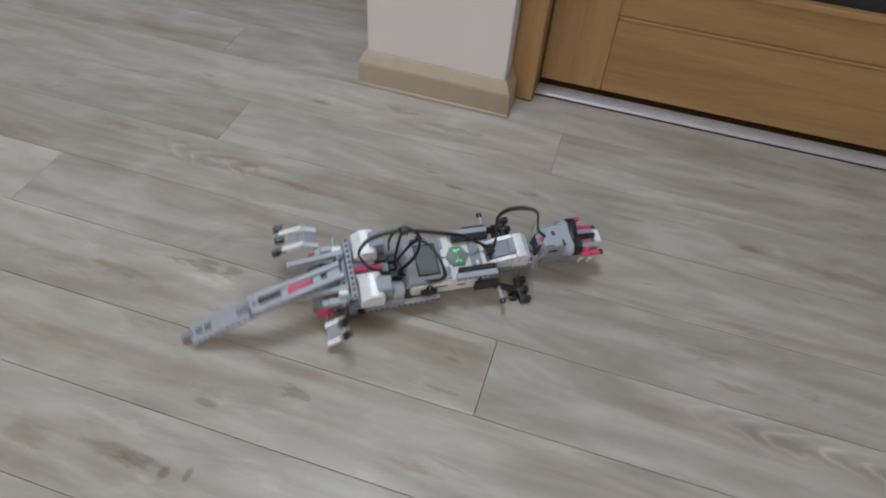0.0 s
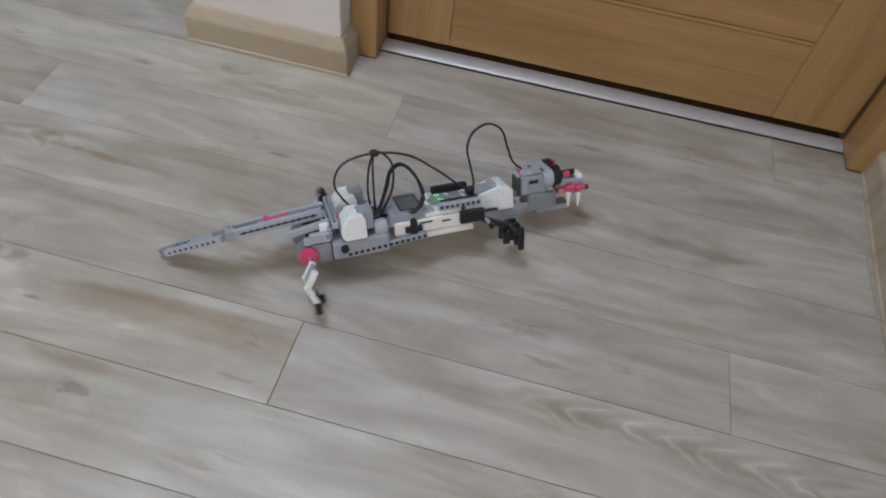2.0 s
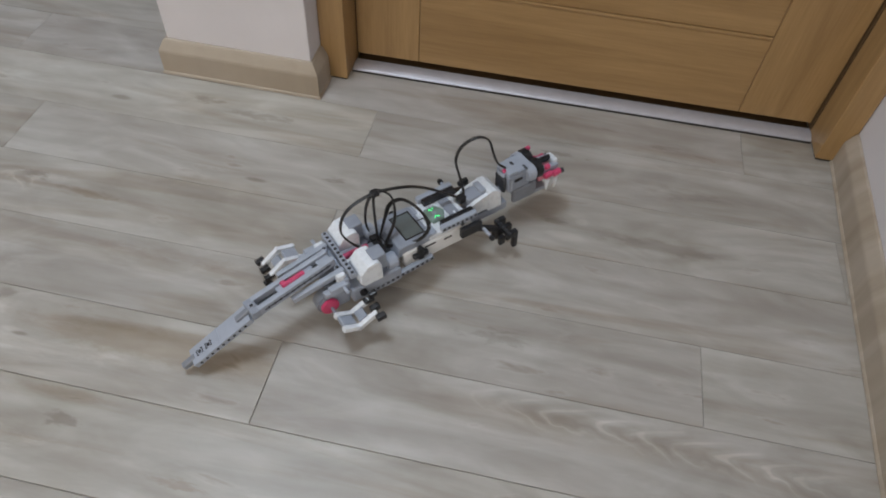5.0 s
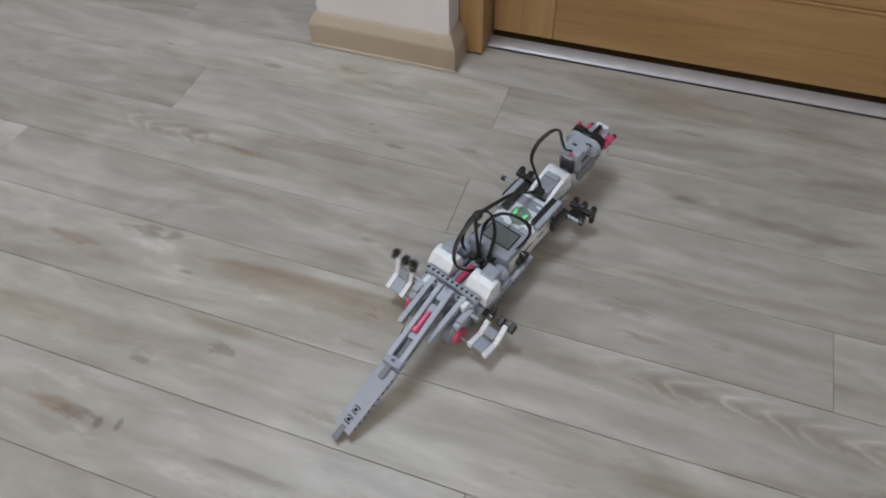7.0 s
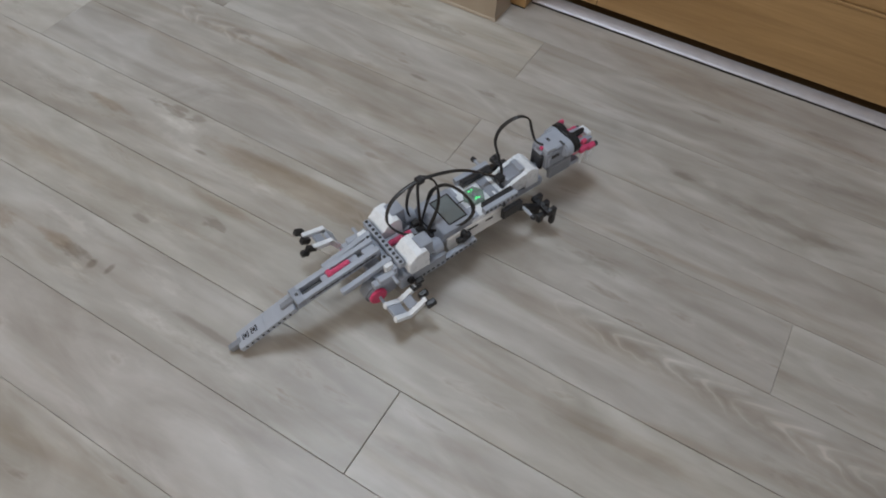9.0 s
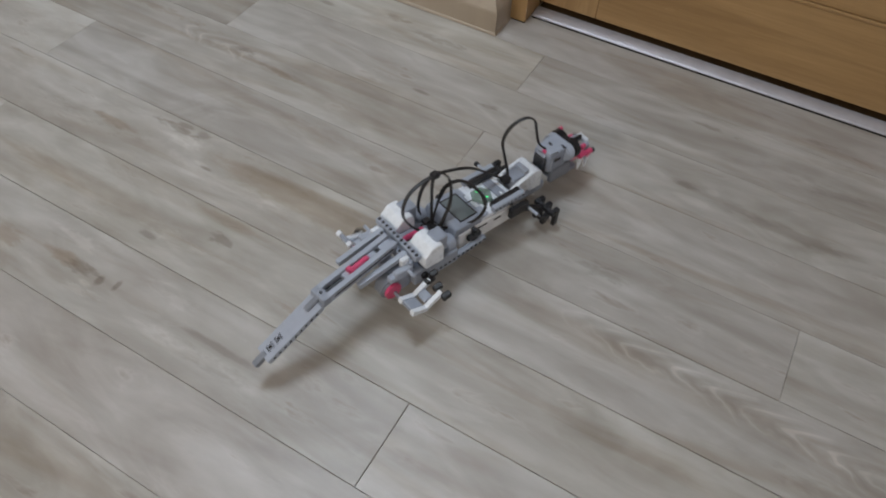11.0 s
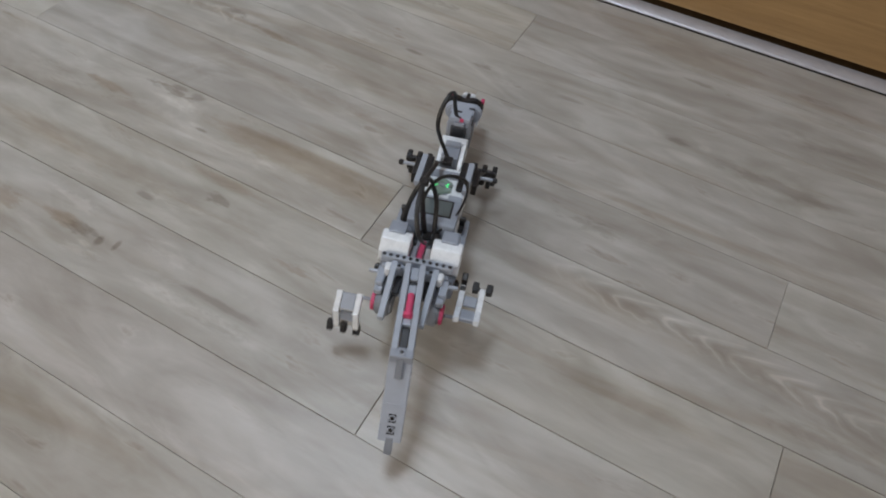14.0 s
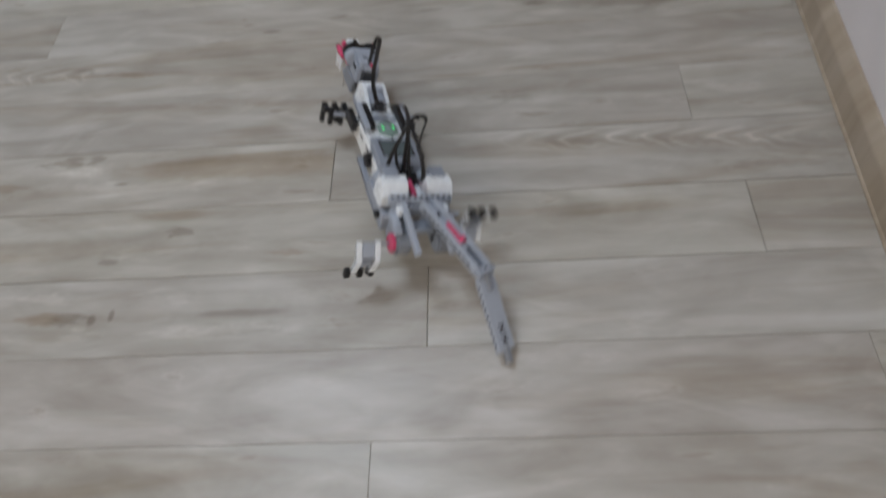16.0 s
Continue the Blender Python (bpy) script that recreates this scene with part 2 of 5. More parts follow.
# ---- mesh helpers ----
def part(name, bm, mat, parent=None, label="", smooth=False):
    me = bpy.data.meshes.new(name)
    bmesh.ops.recalc_face_normals(bm, faces=bm.faces)
    bm.to_mesh(me)
    bm.free()
    for k in mat if isinstance(mat, (list, tuple)) else [mat]:
        me.materials.append(k)
    if smooth:
        for p in me.polygons:
            p.use_smooth = True
    ob = new(name, me)
    if parent is not None:
        ob.parent = parent
    if label:
        tagged(ob, label)
    return ob


def box(x0, x1, y0, y1, z0, z1, bevel=0.0, seg=2, bm=None, m=None, slot=0):
    """A box with rounded edges, added to bm."""
    tmp = bmesh.new()
    bmesh.ops.create_cube(tmp, size=1)
    for v in tmp.verts:
        v.co = Vector((x0 + (v.co.x + 0.5) * (x1 - x0), y0 + (v.co.y + 0.5) * (y1 - y0), z0 + (v.co.z + 0.5) * (z1 - z0)))
    if bevel:
        bmesh.ops.bevel(tmp, geom=tmp.edges[:], offset=bevel, segments=seg, affect="EDGES", profile=0.6)
    return joined(bm, tmp, m, slot)


def joined(bm, tmp, m=None, slot=0):
    if m is not None:
        bmesh.ops.transform(tmp, matrix=m, verts=tmp.verts)
    for f in tmp.faces:
        f.material_index = slot
    if bm is None:
        return tmp
    me = bpy.data.meshes.new("tmp")
    tmp.to_mesh(me)
    tmp.free()
    bm.from_mesh(me)
    bpy.data.meshes.remove(me)
    return bm


def extruded(profile, y0, y1, bevel=0.0015, bm=None):
    """A profile of (x, z) points drawn out from y0 to y1, with rounded edges."""
    tmp = bmesh.new()
    a, c = ([tmp.verts.new((x, y, z)) for x, z in profile] for y in (y0, y1))
    for k in range(len(profile)):
        tmp.faces.new((a[k], a[(k + 1) % len(profile)], c[(k + 1) % len(profile)], c[k]))
    tmp.faces.new(a)
    tmp.faces.new(c)
    bmesh.ops.recalc_face_normals(tmp, faces=tmp.faces)
    if bevel:
        bmesh.ops.bevel(tmp, geom=tmp.edges[:], offset=bevel, segments=2, affect="EDGES", profile=0.6)
    return joined(bm, tmp)


def cyl(r0, r1, length, m, bm=None, seg=16, bevel=0.0, slot=0):
    """A round bar along local z, centred, placed by m."""
    tmp = bmesh.new()
    bmesh.ops.create_cone(tmp, cap_ends=True, segments=seg, radius1=r0, radius2=r1, depth=length)
    if bevel:
        rim = [e for e in tmp.edges if abs(e.verts[0].co.z - e.verts[1].co.z) < 1e-6]
        bmesh.ops.bevel(tmp, geom=rim, offset=bevel, segments=2, affect="EDGES")
    return joined(bm, tmp, m, slot)


S = 0.008  # one stud


def beam(a, b, up=(0, 0, 1), width=0.0072, tall=0.0078, bm=None, holes=True):
    """A studless building beam from a to b: rounded ends, with a row of pin holes in its upper side."""
    a, b, up = Vector(a), Vector(b), Vector(up)
    x = (b - a).normalized()
    y = up.cross(x).normalized()
    z = x.cross(y)
    m = Matrix(((x.x, y.x, z.x, a.x), (x.y, y.y, z.y, a.y), (x.z, y.z, z.z, a.z), (0, 0, 0, 1)))
    n = (b - a).length
    bm = box(-0.0036, n + 0.0036, -width / 2, width / 2, -tall / 2, tall / 2, 0.0014, 2, bm, m)
    if holes:
        k = max(1, round(n / S))
        for i in range(k + 1):
            at = m @ pose(n * i / k, 0, tall / 2 - 0.0002)
            bm = cyl(0.0025, 0.0025, 0.0010, at, bm, 10, slot=1)
            # raised rim round the hole
            bm = ring(0.0032, 0.00045, at @ pose(0, 0, 0.0003), bm)
    return bm


def ring(r, t, m, bm=None, seg=12, slot=0):
    tmp = bmesh.new()
    loops = []
    for i in range(seg):
        a = 2 * math.pi * i / seg
        loops.append([tmp.verts.new(((r + t * math.cos(b)) * math.cos(a), (r + t * math.cos(b)) * math.sin(a), t * math.sin(b)))
                      for b in (0, 1.57, 3.14, 4.71)])
    for i in range(seg):
        p, q = loops[i], loops[(i + 1) % seg]
        for k in range(4):
            tmp.faces.new((p[k], q[k], q[(k + 1) % 4], p[(k + 1) % 4]))
    return joined(bm, tmp, m, slot)


def spline(points, n=10):
    """Catmull-Rom points through the given ones."""
    p = [Vector(q) for q in points]
    p = [2 * p[0] - p[1], *p, 2 * p[-1] - p[-2]]
    out = []
    for i in range(1, len(p) - 2):
        for k in range(n):
            t = k / n
            out.append(0.5 * (2 * p[i] + (p[i + 1] - p[i - 1]) * t + (2 * p[i - 1] - 5 * p[i] + 4 * p[i + 1] - p[i + 2]) * t * t
                              + (3 * p[i] - p[i - 1] - 3 * p[i + 1] + p[i + 2]) * t ** 3))
    return out + [p[-2]]


def cable(points, wide=0.0062, thick=0.0030, side=(0, 1, 0)):
    """A flat cable through the given points."""
    pts = spline(points, 9)
    bm = bmesh.new()
    rings = []
    for i, p in enumerate(pts):
        d = (pts[min(i + 1, len(pts) - 1)] - pts[max(i - 1, 0)]).normalized()
        s = (Vector(side) - d * d.dot(Vector(side))).normalized()
        u = d.cross(s)
        rings.append([bm.verts.new(p + s * wide / 2 * math.cos(a) + u * thick / 2 * math.sin(a)) for a in [2 * math.pi * k / 8 for k in range(8)]])
    for a, b in zip(rings, rings[1:]):
        for k in range(8):
            bm.faces.new((a[k], a[(k + 1) % 8], b[(k + 1) % 8], b[k]))
    bm.faces.new(rings[0])
    bm.faces.new(rings[-1])
    return bm


def structure(name, bm, mat, label, category):
    return tagged(part(name, bm, mat), label, category, kind="structure")


# ---- the room ----
XR, XL, YB, YF, ZC = 0.826, -2.6, -2.7, 2.4, 2.5  # right wall, left wall, back wall, far wall, ceiling
PX0, PX1, PY = -0.402, -0.128, 0.650  # the wall stub beside the door
DY = 0.768  # door leaf's face

structure("ground", box(XL - 0.2, XR + 0.3, YB - 0.2, YF + 0.2, -0.08, -0.012), SUB, "dark screed under the laminate floor", "subfloor")
wr = structure("wall_right", box(0, 0.2, -3.6, 0.27, 0, ZC), WALL, "smooth pale lilac-white painted wall beside the door", "wall")
SKEW = pose(0.836, 0.72, 0, 0, 0, -2.6)  # the right wall is not quite square to the planks
wr.matrix_basis = SKEW
structure("wall_stub", box(PX0, PX1, PY, 0.98, 0, ZC, 0.003), WALL, "short pale lilac-white painted wall stub by the door frame", "wall")
structure("wall_lintel", box(PX1, XR + 0.06, 0.705, 0.98, 2.12, ZC), WALL, "pale painted wall over the door", "wall")
structure("wall_left", box(XL - 0.2, XL, YB, YF, 0, ZC), WALL, "pale painted wall on the far side of the room", "wall")
structure("wall_far", box(XL, PX0, YF, YF + 0.2, 0, ZC), WALL, "pale painted wall at the end of the passage", "wall")
structure("wall_passage", box(PX0, PX0 + 0.2, 0.98, YF, 0, ZC), WALL, "pale painted wall along the passage", "wall")
bw = box(XL, -1.5, YB - 0.25, YB, 0, ZC)
for b in ((0.3, XR, 0, ZC), (-1.5, 0.3, 0, 0.85), (-1.5, 0.3, 2.15, ZC)):
    bw = box(b[0], b[1], YB - 0.25, YB, b[2], b[3], 0, 1, bw)
structure("wall_back", bw, WALL, "pale painted wall with a wide window", "wall")
structure("ceiling", box(XL - 0.2, XR + 0.2, YB - 0.2, YF + 0.2, ZC, ZC + 0.1), CEIL, "plain white painted ceiling", "ceiling")


def window():
    w = tagged(new("window_1"), "white plastic window that lets in daylight", "window", kind="structure")
    for name, b in (("window_frame", (-1.5, -1.44, 0.85, 2.15)), ("window_frame", (0.24, 0.3, 0.85, 2.15)), ("window_frame", (-1.44, 0.24, 0.85, 0.91)),
                    ("window_frame", (-1.44, 0.24, 2.09, 2.15)), ("mullion", (-0.63, -0.57, 0.91, 2.09))):
        part(name, box(b[0], b[1], YB - 0.16, YB - 0.09, b[2], b[3], 0.004), PVC, w)


window()


def ceiling_light():
    c = tagged(new("ceiling_light"), "round opal glass ceiling light on a white base", "ceiling light")
    c.matrix_basis = pose(LAMP[0], LAMP[1], ZC)
    part("base", cyl(0.30, 0.30, 0.03, pose(0, 0, -0.0151), None, 40, 0.004), PVC, c, smooth=False)
    part("diffuser", cyl(0.36, 0.40, 0.06, pose(0, 0, -0.0605), None, 48, 0.012), LAMP_GLASS, c, "glowing opal glass diffuser", True)


ceiling_light()


def door():
    """Oak door in its casing, with a threshold strip. The face looks towards -y."""
    jl, jr = -0.079, 0.790
    d = tagged(new("door_1"), "closed honey-coloured oak veneer door with a dark glass light", "door", kind="structure")
    g = 0.018
    swing = pose(jl, DY, 0, 0, 0, 0.9) @ pose(-jl, -DY, 0)
    d.matrix_basis = swing
    stile_l, stile_r = 0.044, 0.655
    part("stile", box(jl + 0.003, stile_l, DY, DY + 0.04, g, 2.03, 0.0012, 1), OAK_V, d, "upright oak stile")
    part("stile", box(stile_r, jr - 0.003, DY, DY + 0.04, g, 2.03, 0.0012, 1), OAK_V, d, "upright oak stile")
    part("rail", box(stile_l + 0.0008, stile_r - 0.0008, DY + 0.0006, DY + 0.04, g, 0.170, 0.0015, 2), OAK_H, d, "level oak bottom rail")
    bead = box(stile_l + 0.0008, stile_r - 0.0008, DY - 0.001, DY + 0.03, 0.1712, 0.1770, 0.0018, 2)
    part("bead", bead, OAK_H, d, "raised oak bead across the door")
    part("rail", box(stile_l + 0.0008, stile_r - 0.0008, DY + 0.0014, DY + 0.04, 0.1782, 0.250, 0.0015, 2), OAK_H, d, "level oak rail under the glass")
    part("glass_bead", box(stile_l + 0.0008, stile_r - 0.0008, DY - 0.002, DY + 0.03, 0.2512, 0.2632, 0.002, 2), OAK_H, d)
    part("pane", box(stile_l + 0.0008, stile_r - 0.0008, DY + 0.012, DY + 0.018, 0.2634, 1.89), GLASS_DARK, d, "dark glass pane")
    part("rail", box(stile_l + 0.0008, stile_r - 0.0008, DY + 0.0006, DY + 0.04, 1.8906, 2.03, 0.0012, 1), OAK_H, d, "level oak top rail")
    handle = part("door_handle", box(0.70, 0.74, DY - 0.008, DY - 0.0006, 0.95, 1.15, 0.004), ALU, d, "brushed metal handle plate")
    part("lever", box(0.60, 0.725, DY - 0.055, DY - 0.037, 1.06, 1.078, 0.006), ALU, handle)
    f = tagged(new("door_frame"), "honey-coloured oak veneer door casing", "door frame", kind="structure")
    for x0, x1 in ((PX1 + 0.001, jl), (jr, 0.834)):
        part("jamb", box(x0, x1, 0.702, 0.95, 0.0035, 2.115, 0.0022, 2), OAK_V, f)
        part("foot_seal", box(x0 + 0.002, x1 - 0.002, 0.7035, 0.94, 0.0004, 0.0034), RUBBER, f, "dark seal under the jamb")
    part("head", box(jl + 0.0005, jr - 0.0005, 0.702, 0.95, 2.04, 2.115, 0.0022, 2), OAK_H, f)
    # dark strips in the gaps beside the leaf, shade given as colour
    for x0, x1 in ((jl + 0.0003, jl + 0.0026), (jr - 0.0026, jr - 0.0003)):
        part("stop_seal", box(x0, x1, DY + 0.004, DY + 0.03, 0.012, 2.03), GAP_SHADE, f, "dark brown strip for the shade in the door's side gap")
    # threshold: a low rounded metal strip
    prof = [(0.7335, 0.0002), (0.7340, 0.0030), (0.7375, 0.0052), (0.744, 0.0074), (0.752, 0.0086), (0.764, 0.0082), (0.764, 0.0002)]
    bm = bmesh.new()
    ends = [[bm.verts.new((x, y, z)) for y, z in prof] for x in (jl + 0.0006, jr - 0.0006)]
    for k in range(len(prof)):
        bm.faces.new((ends[0][k], ends[0][(k + 1) % len(prof)], ends[1][(k + 1) % len(prof)], ends[1][k]))
    bm.faces.new(ends[0])
    bm.faces.new(ends[1])
    th = structure("threshold", bm, ALU, "low satin aluminium threshold strip under the door", "threshold")
    ts = structure("threshold_seal", box(jl + 0.001, jr - 0.001, 0.7305, 0.7332, 0.0003, 0.0022), RUBBER, "thin dark joint along the threshold", "seal")
    # dark strip behind the threshold, coloured as the shade below the leaf
    tg = structure("threshold_gap", box(jl + 0.001, jr - 0.001, 0.7645, 0.81, 0.0003, 0.0030), GAP_SHADE, "dark strip that paints the shade under the closed door", "gap")
    th.matrix_basis = ts.matrix_basis = tg.matrix_basis = swing
    # near-black sheet added to close the doorway, its colour stands for an unlit room
    structure("wall_behind_door", box(-0.3, XR + 0.2, 0.981, 1.02, 0, ZC), GLASS_DARK, "dark sheet standing in for the unlit room behind the door", "wall")


door()


def skirting(name, pts, h=0.070, t=0.015):
    """A skirting board along a line on the floor, with a rounded top edge; its ends are mitred. It grows to the left of the line."""
    prof = [(-0.0030, 0.0006), (-0.0026, 0.0032), (-0.0008, 0.0052), (0, 0.0056), (0, h - 0.024), (0.0010, h - 0.0195), (0.0085, h - 0.0050), (0.0110, h - 0.0012), (t, h), (t, 0.0006)]
    bm = bmesh.new()
    p = [Vector((x, y, 0)) for x, y in pts]
    rows = []
    for i, q in enumerate(p):
        dirs = [(p[j + 1] - p[j]).normalized() for j in (i - 1, i) if 0 <= j < len(p) - 1]
        nor = [Vector((-d.y, d.x, 0)) for d in dirs]
        n = sum(nor, Vector()).normalized()
        n /= max(0.3, n.dot(nor[0]))
        rows.append([bm.verts.new(q + n * o + Vector((0, 0, z))) for o, z in prof])
    for a, b in zip(rows, rows[1:]):
        for k in range(len(prof)):
            bm.faces.new((a[k], a[(k + 1) % len(prof)], b[(k + 1) % len(prof)], b[k]))
    bm.faces.new(rows[0])
    bm.faces.new(rows[-1])
    ob = structure(name, bm, SKIRT, "light oak foil skirting board with a sloping top", "skirting")
    return ob


skirting("baseboard_stub", [(PX0 - 0.0155, 0.975), (PX0 - 0.0155, PY - 0.0155), (PX1 + 0.0155, PY - 0.0155), (PX1 + 0.0155, 0.7015)])
sk = skirting("baseboard_right", [(-0.0155, -0.019), (-0.0155, -3.4)])
sk.matrix_basis = SKEW
skirting("baseboard_left", [(XL + 0.0155, YB + 0.02), (XL + 0.0155, YF - 0.02)], )
skirting("baseboard_back", [(XR - 0.02, YB + 0.0155), (XL + 0.02, YB + 0.0155)])


# ---- the walking robot ----
def hind_leg(side, robot):
    """A cranked hind leg. Its origin is the hub's axle; it reaches along +x. side: 1 is the robot's left."""
    leg = part("hind_leg", cyl(0.0024, 0.0024, 0.046, pose(0, side * 0.010, 0, 90, 0, 0), None, 10), MID_GREY, robot, "cranked white hind leg with black claws")
    for y in (0.004, 0.0295):
        yy = side * y
        bm = beam((0.0, yy, 0.0), (0.019, yy, -0.011), (0, 1, 0), 0.0080, 0.0072)
        bm = beam((0.019, yy, -0.011), (0.045, yy, -0.002), (0, 1, 0), 0.0080, 0.0072, bm)
        part("shin_beam", bm, [WHITE, DARK_GREY], leg, "white angled beam")
    ya, yb = sorted((side * 0.0082, side * 0.0253))
    part("shin_plate", box(-0.002, 0.019, ya, yb, -0.003, 0.0035, 0.001, 1, None, pose(0, 0, 0, 0, 30, 0)), PALE_GREY, leg, "grey plate between the beams")
    part("shin_plate", box(0.020, 0.034, ya, yb, -0.0135, -0.0085, 0.001, 1, None, pose(0, 0, 0, 0, -12, 0)), LIGHT_GREY, leg, "grey plate between the beams")
    # a long claw on the inner beam, two short ones astride the outer beam
    bm = box(0.040, 0.056, side * 0.004 - 0.0037, side * 0.004 + 0.0037, -0.0055, 0.0025, 0.0014)
    bm = box(0.050, 0.062, side * 0.004 - 0.0040, side * 0.004 + 0.0040, -0.003, 0.005, 0.0022, 2, bm, pose(0, 0, 0, 0, -6, 0))
    part("claw", bm, BLACK, leg, "long black claw")
    for y in (0.0200, 0.0380):
        yy = side * y
        bm = box(0.042, 0.056, yy - 0.0040, yy + 0.0042, -0.0060, 0.0030, 0.0018)
        bm = box(0.046, 0.052, yy - 0.0046, yy + 0.0046, -0.0035, 0.0010, 0.0010, 1, bm)
        part("claw", bm, BLACK, leg, "short black claw")
    ya, yb = sorted((side * 0.0170, side * 0.0420))
    part("claw_bar", cyl(0.0024, 0.0024, abs(yb - ya), pose(0.047, (ya + yb) / 2, -0.001, 90, 0, 0), None, 10), BLACK, leg)
    return leg


TAIL_PIVOT = (-0.1085, 0.0, 0.0904)
HINGE = (-0.1330, 0.0, -0.0100)  # the blade's hinge, on the tail


def toy_tail(r):
    """The swinging tail: two long rails with a red pin between them, a closing block and a hinged blade. Its origin is its pivot behind the cross beam."""
    tail = part("tail", box(-0.1400, -0.1270, -0.0132, 0.0132, -0.0160, -0.0025, 0.0016, 2), LIGHT_GREY, r, "swinging grey tail of two rails and a hinged blade")
    for s in (1, -1):
        bm = beam((-0.014, s * 0.0088, -0.001), (-0.126, s * 0.0092, -0.0086), (0, 0, 1), 0.0076, 0.0136, None, False)
        # dark seam and pin holes along the rail's side
        tilt = pose(-0.07, s * 0.0129, -0.0048, 0, -3.9, 0)
        bm = box(-0.052, 0.052, -0.0004, 0.0004, -0.0009, 0.0009, 0, 1, bm, tilt, slot=1)
        for k in range(11):
            bm = cyl(0.0023, 0.0023, 0.0010, pose(-0.024 - 0.0092 * k, s * 0.0128, -0.0016 - 0.00063 * k, 90, 0, 0), bm, 8, slot=1)
        part("tail_rail", bm, [PALE_GREY, DARK_GREY], tail, "pale grey tail rail with a row of pin holes")
    part("tail_core", beam((-0.018, 0, -0.0065), (-0.122, 0, -0.0130), (0, 0, 1), 0.0096, 0.0060, None, False), DARK_GREY, tail, "dark tail core")
    for a, b in ((-0.016, -0.028), (-0.043, -0.049), (-0.0865, -0.0925)):
        part("rail_bridge", beam((a, 0, -0.0028 + a * 0.05), (b, 0, -0.0028 + b * 0.05), (0, 0, 1), 0.0098, 0.0098, None, False), PALE_GREY, tail, "pale grey bridge between the tail rails")
    part("tail_pin", cyl(0.0044, 0.0044, 0.028, pose(-0.067, 0, -0.0018, 0, 86, 0), None, 14, 0.001), RED, tail, "magenta-red tail pin")
    part("tail_pin_head", cyl(0.0062, 0.0062, 0.0070, pose(-0.0840, 0, -0.0005, 0, 86, 0), None, 14, 0.001), RED, tail)
    bm = ring(0.0034, 0.0011, pose(-0.1335, 0, -0.0022), None, 14)
    bm = cyl(0.0024, 0.0024, 0.0008, pose(-0.1335, 0, -0.0021), bm, 12, slot=1)
    part("socket_hole", bm, [PALE_GREY, DARK_GREY], tail)
    # blade: a flat panel with two pins between bracket-shaped slots, a narrow tip and a hinge knuckle
    bm = box(-0.106, -0.008, -0.0136, 0.0136, -0.0062, 0.0026, 0.0014, 2)
    bm = box(-0.026, 0.002, -0.0042, 0.0042, -0.0010, 0.0072, 0.0012, 1, bm, slot=1)
    bm = box(-0.1225, -0.100, -0.0046, 0.0046, -0.0052, 0.0034, 0.0012, 1, bm, slot=1)
    bm = box(-0.060, -0.058, -0.0132, 0.0132, 0.0026, 0.0030, 0, 1, bm)
    for x in (-0.076, -0.091):
        bm = cyl(0.0024, 0.0024, 0.0010, pose(x, 0, 0.0028), bm, 12, slot=2)
        bm = ring(0.0031, 0.0005, pose(x, 0, 0.0028), bm, 12)
        for dx in (-0.0046, 0.0046):
            bm = box(x + dx - 0.0006, x + dx + 0.0006, -0.0042, 0.0042, 0.0024, 0.0031, 0, 1, bm, slot=2)
            for y in (-0.0039, 0.0039):
                bm = box(x + dx * 0.72 - 0.0012, x + dx * 0.72 + 0.0012, y - 0.0005, y + 0.0005, 0.0024, 0.0031, 0, 1, bm, slot=2)
    for k in range(9):
        for y in (-0.0134, 0.0134):
            bm = cyl(0.0021, 0.0021, 0.0008, pose(-0.020 - 0.0095 * k, y, -0.0018, 90, 0, 0), bm, 8, slot=2)
    blade = part("tail_blade", bm, [PALE_GREY, MID_GREY, BLACK], tail, "flat pale grey tail blade with black pins and a narrow tip")
    return tail, blade


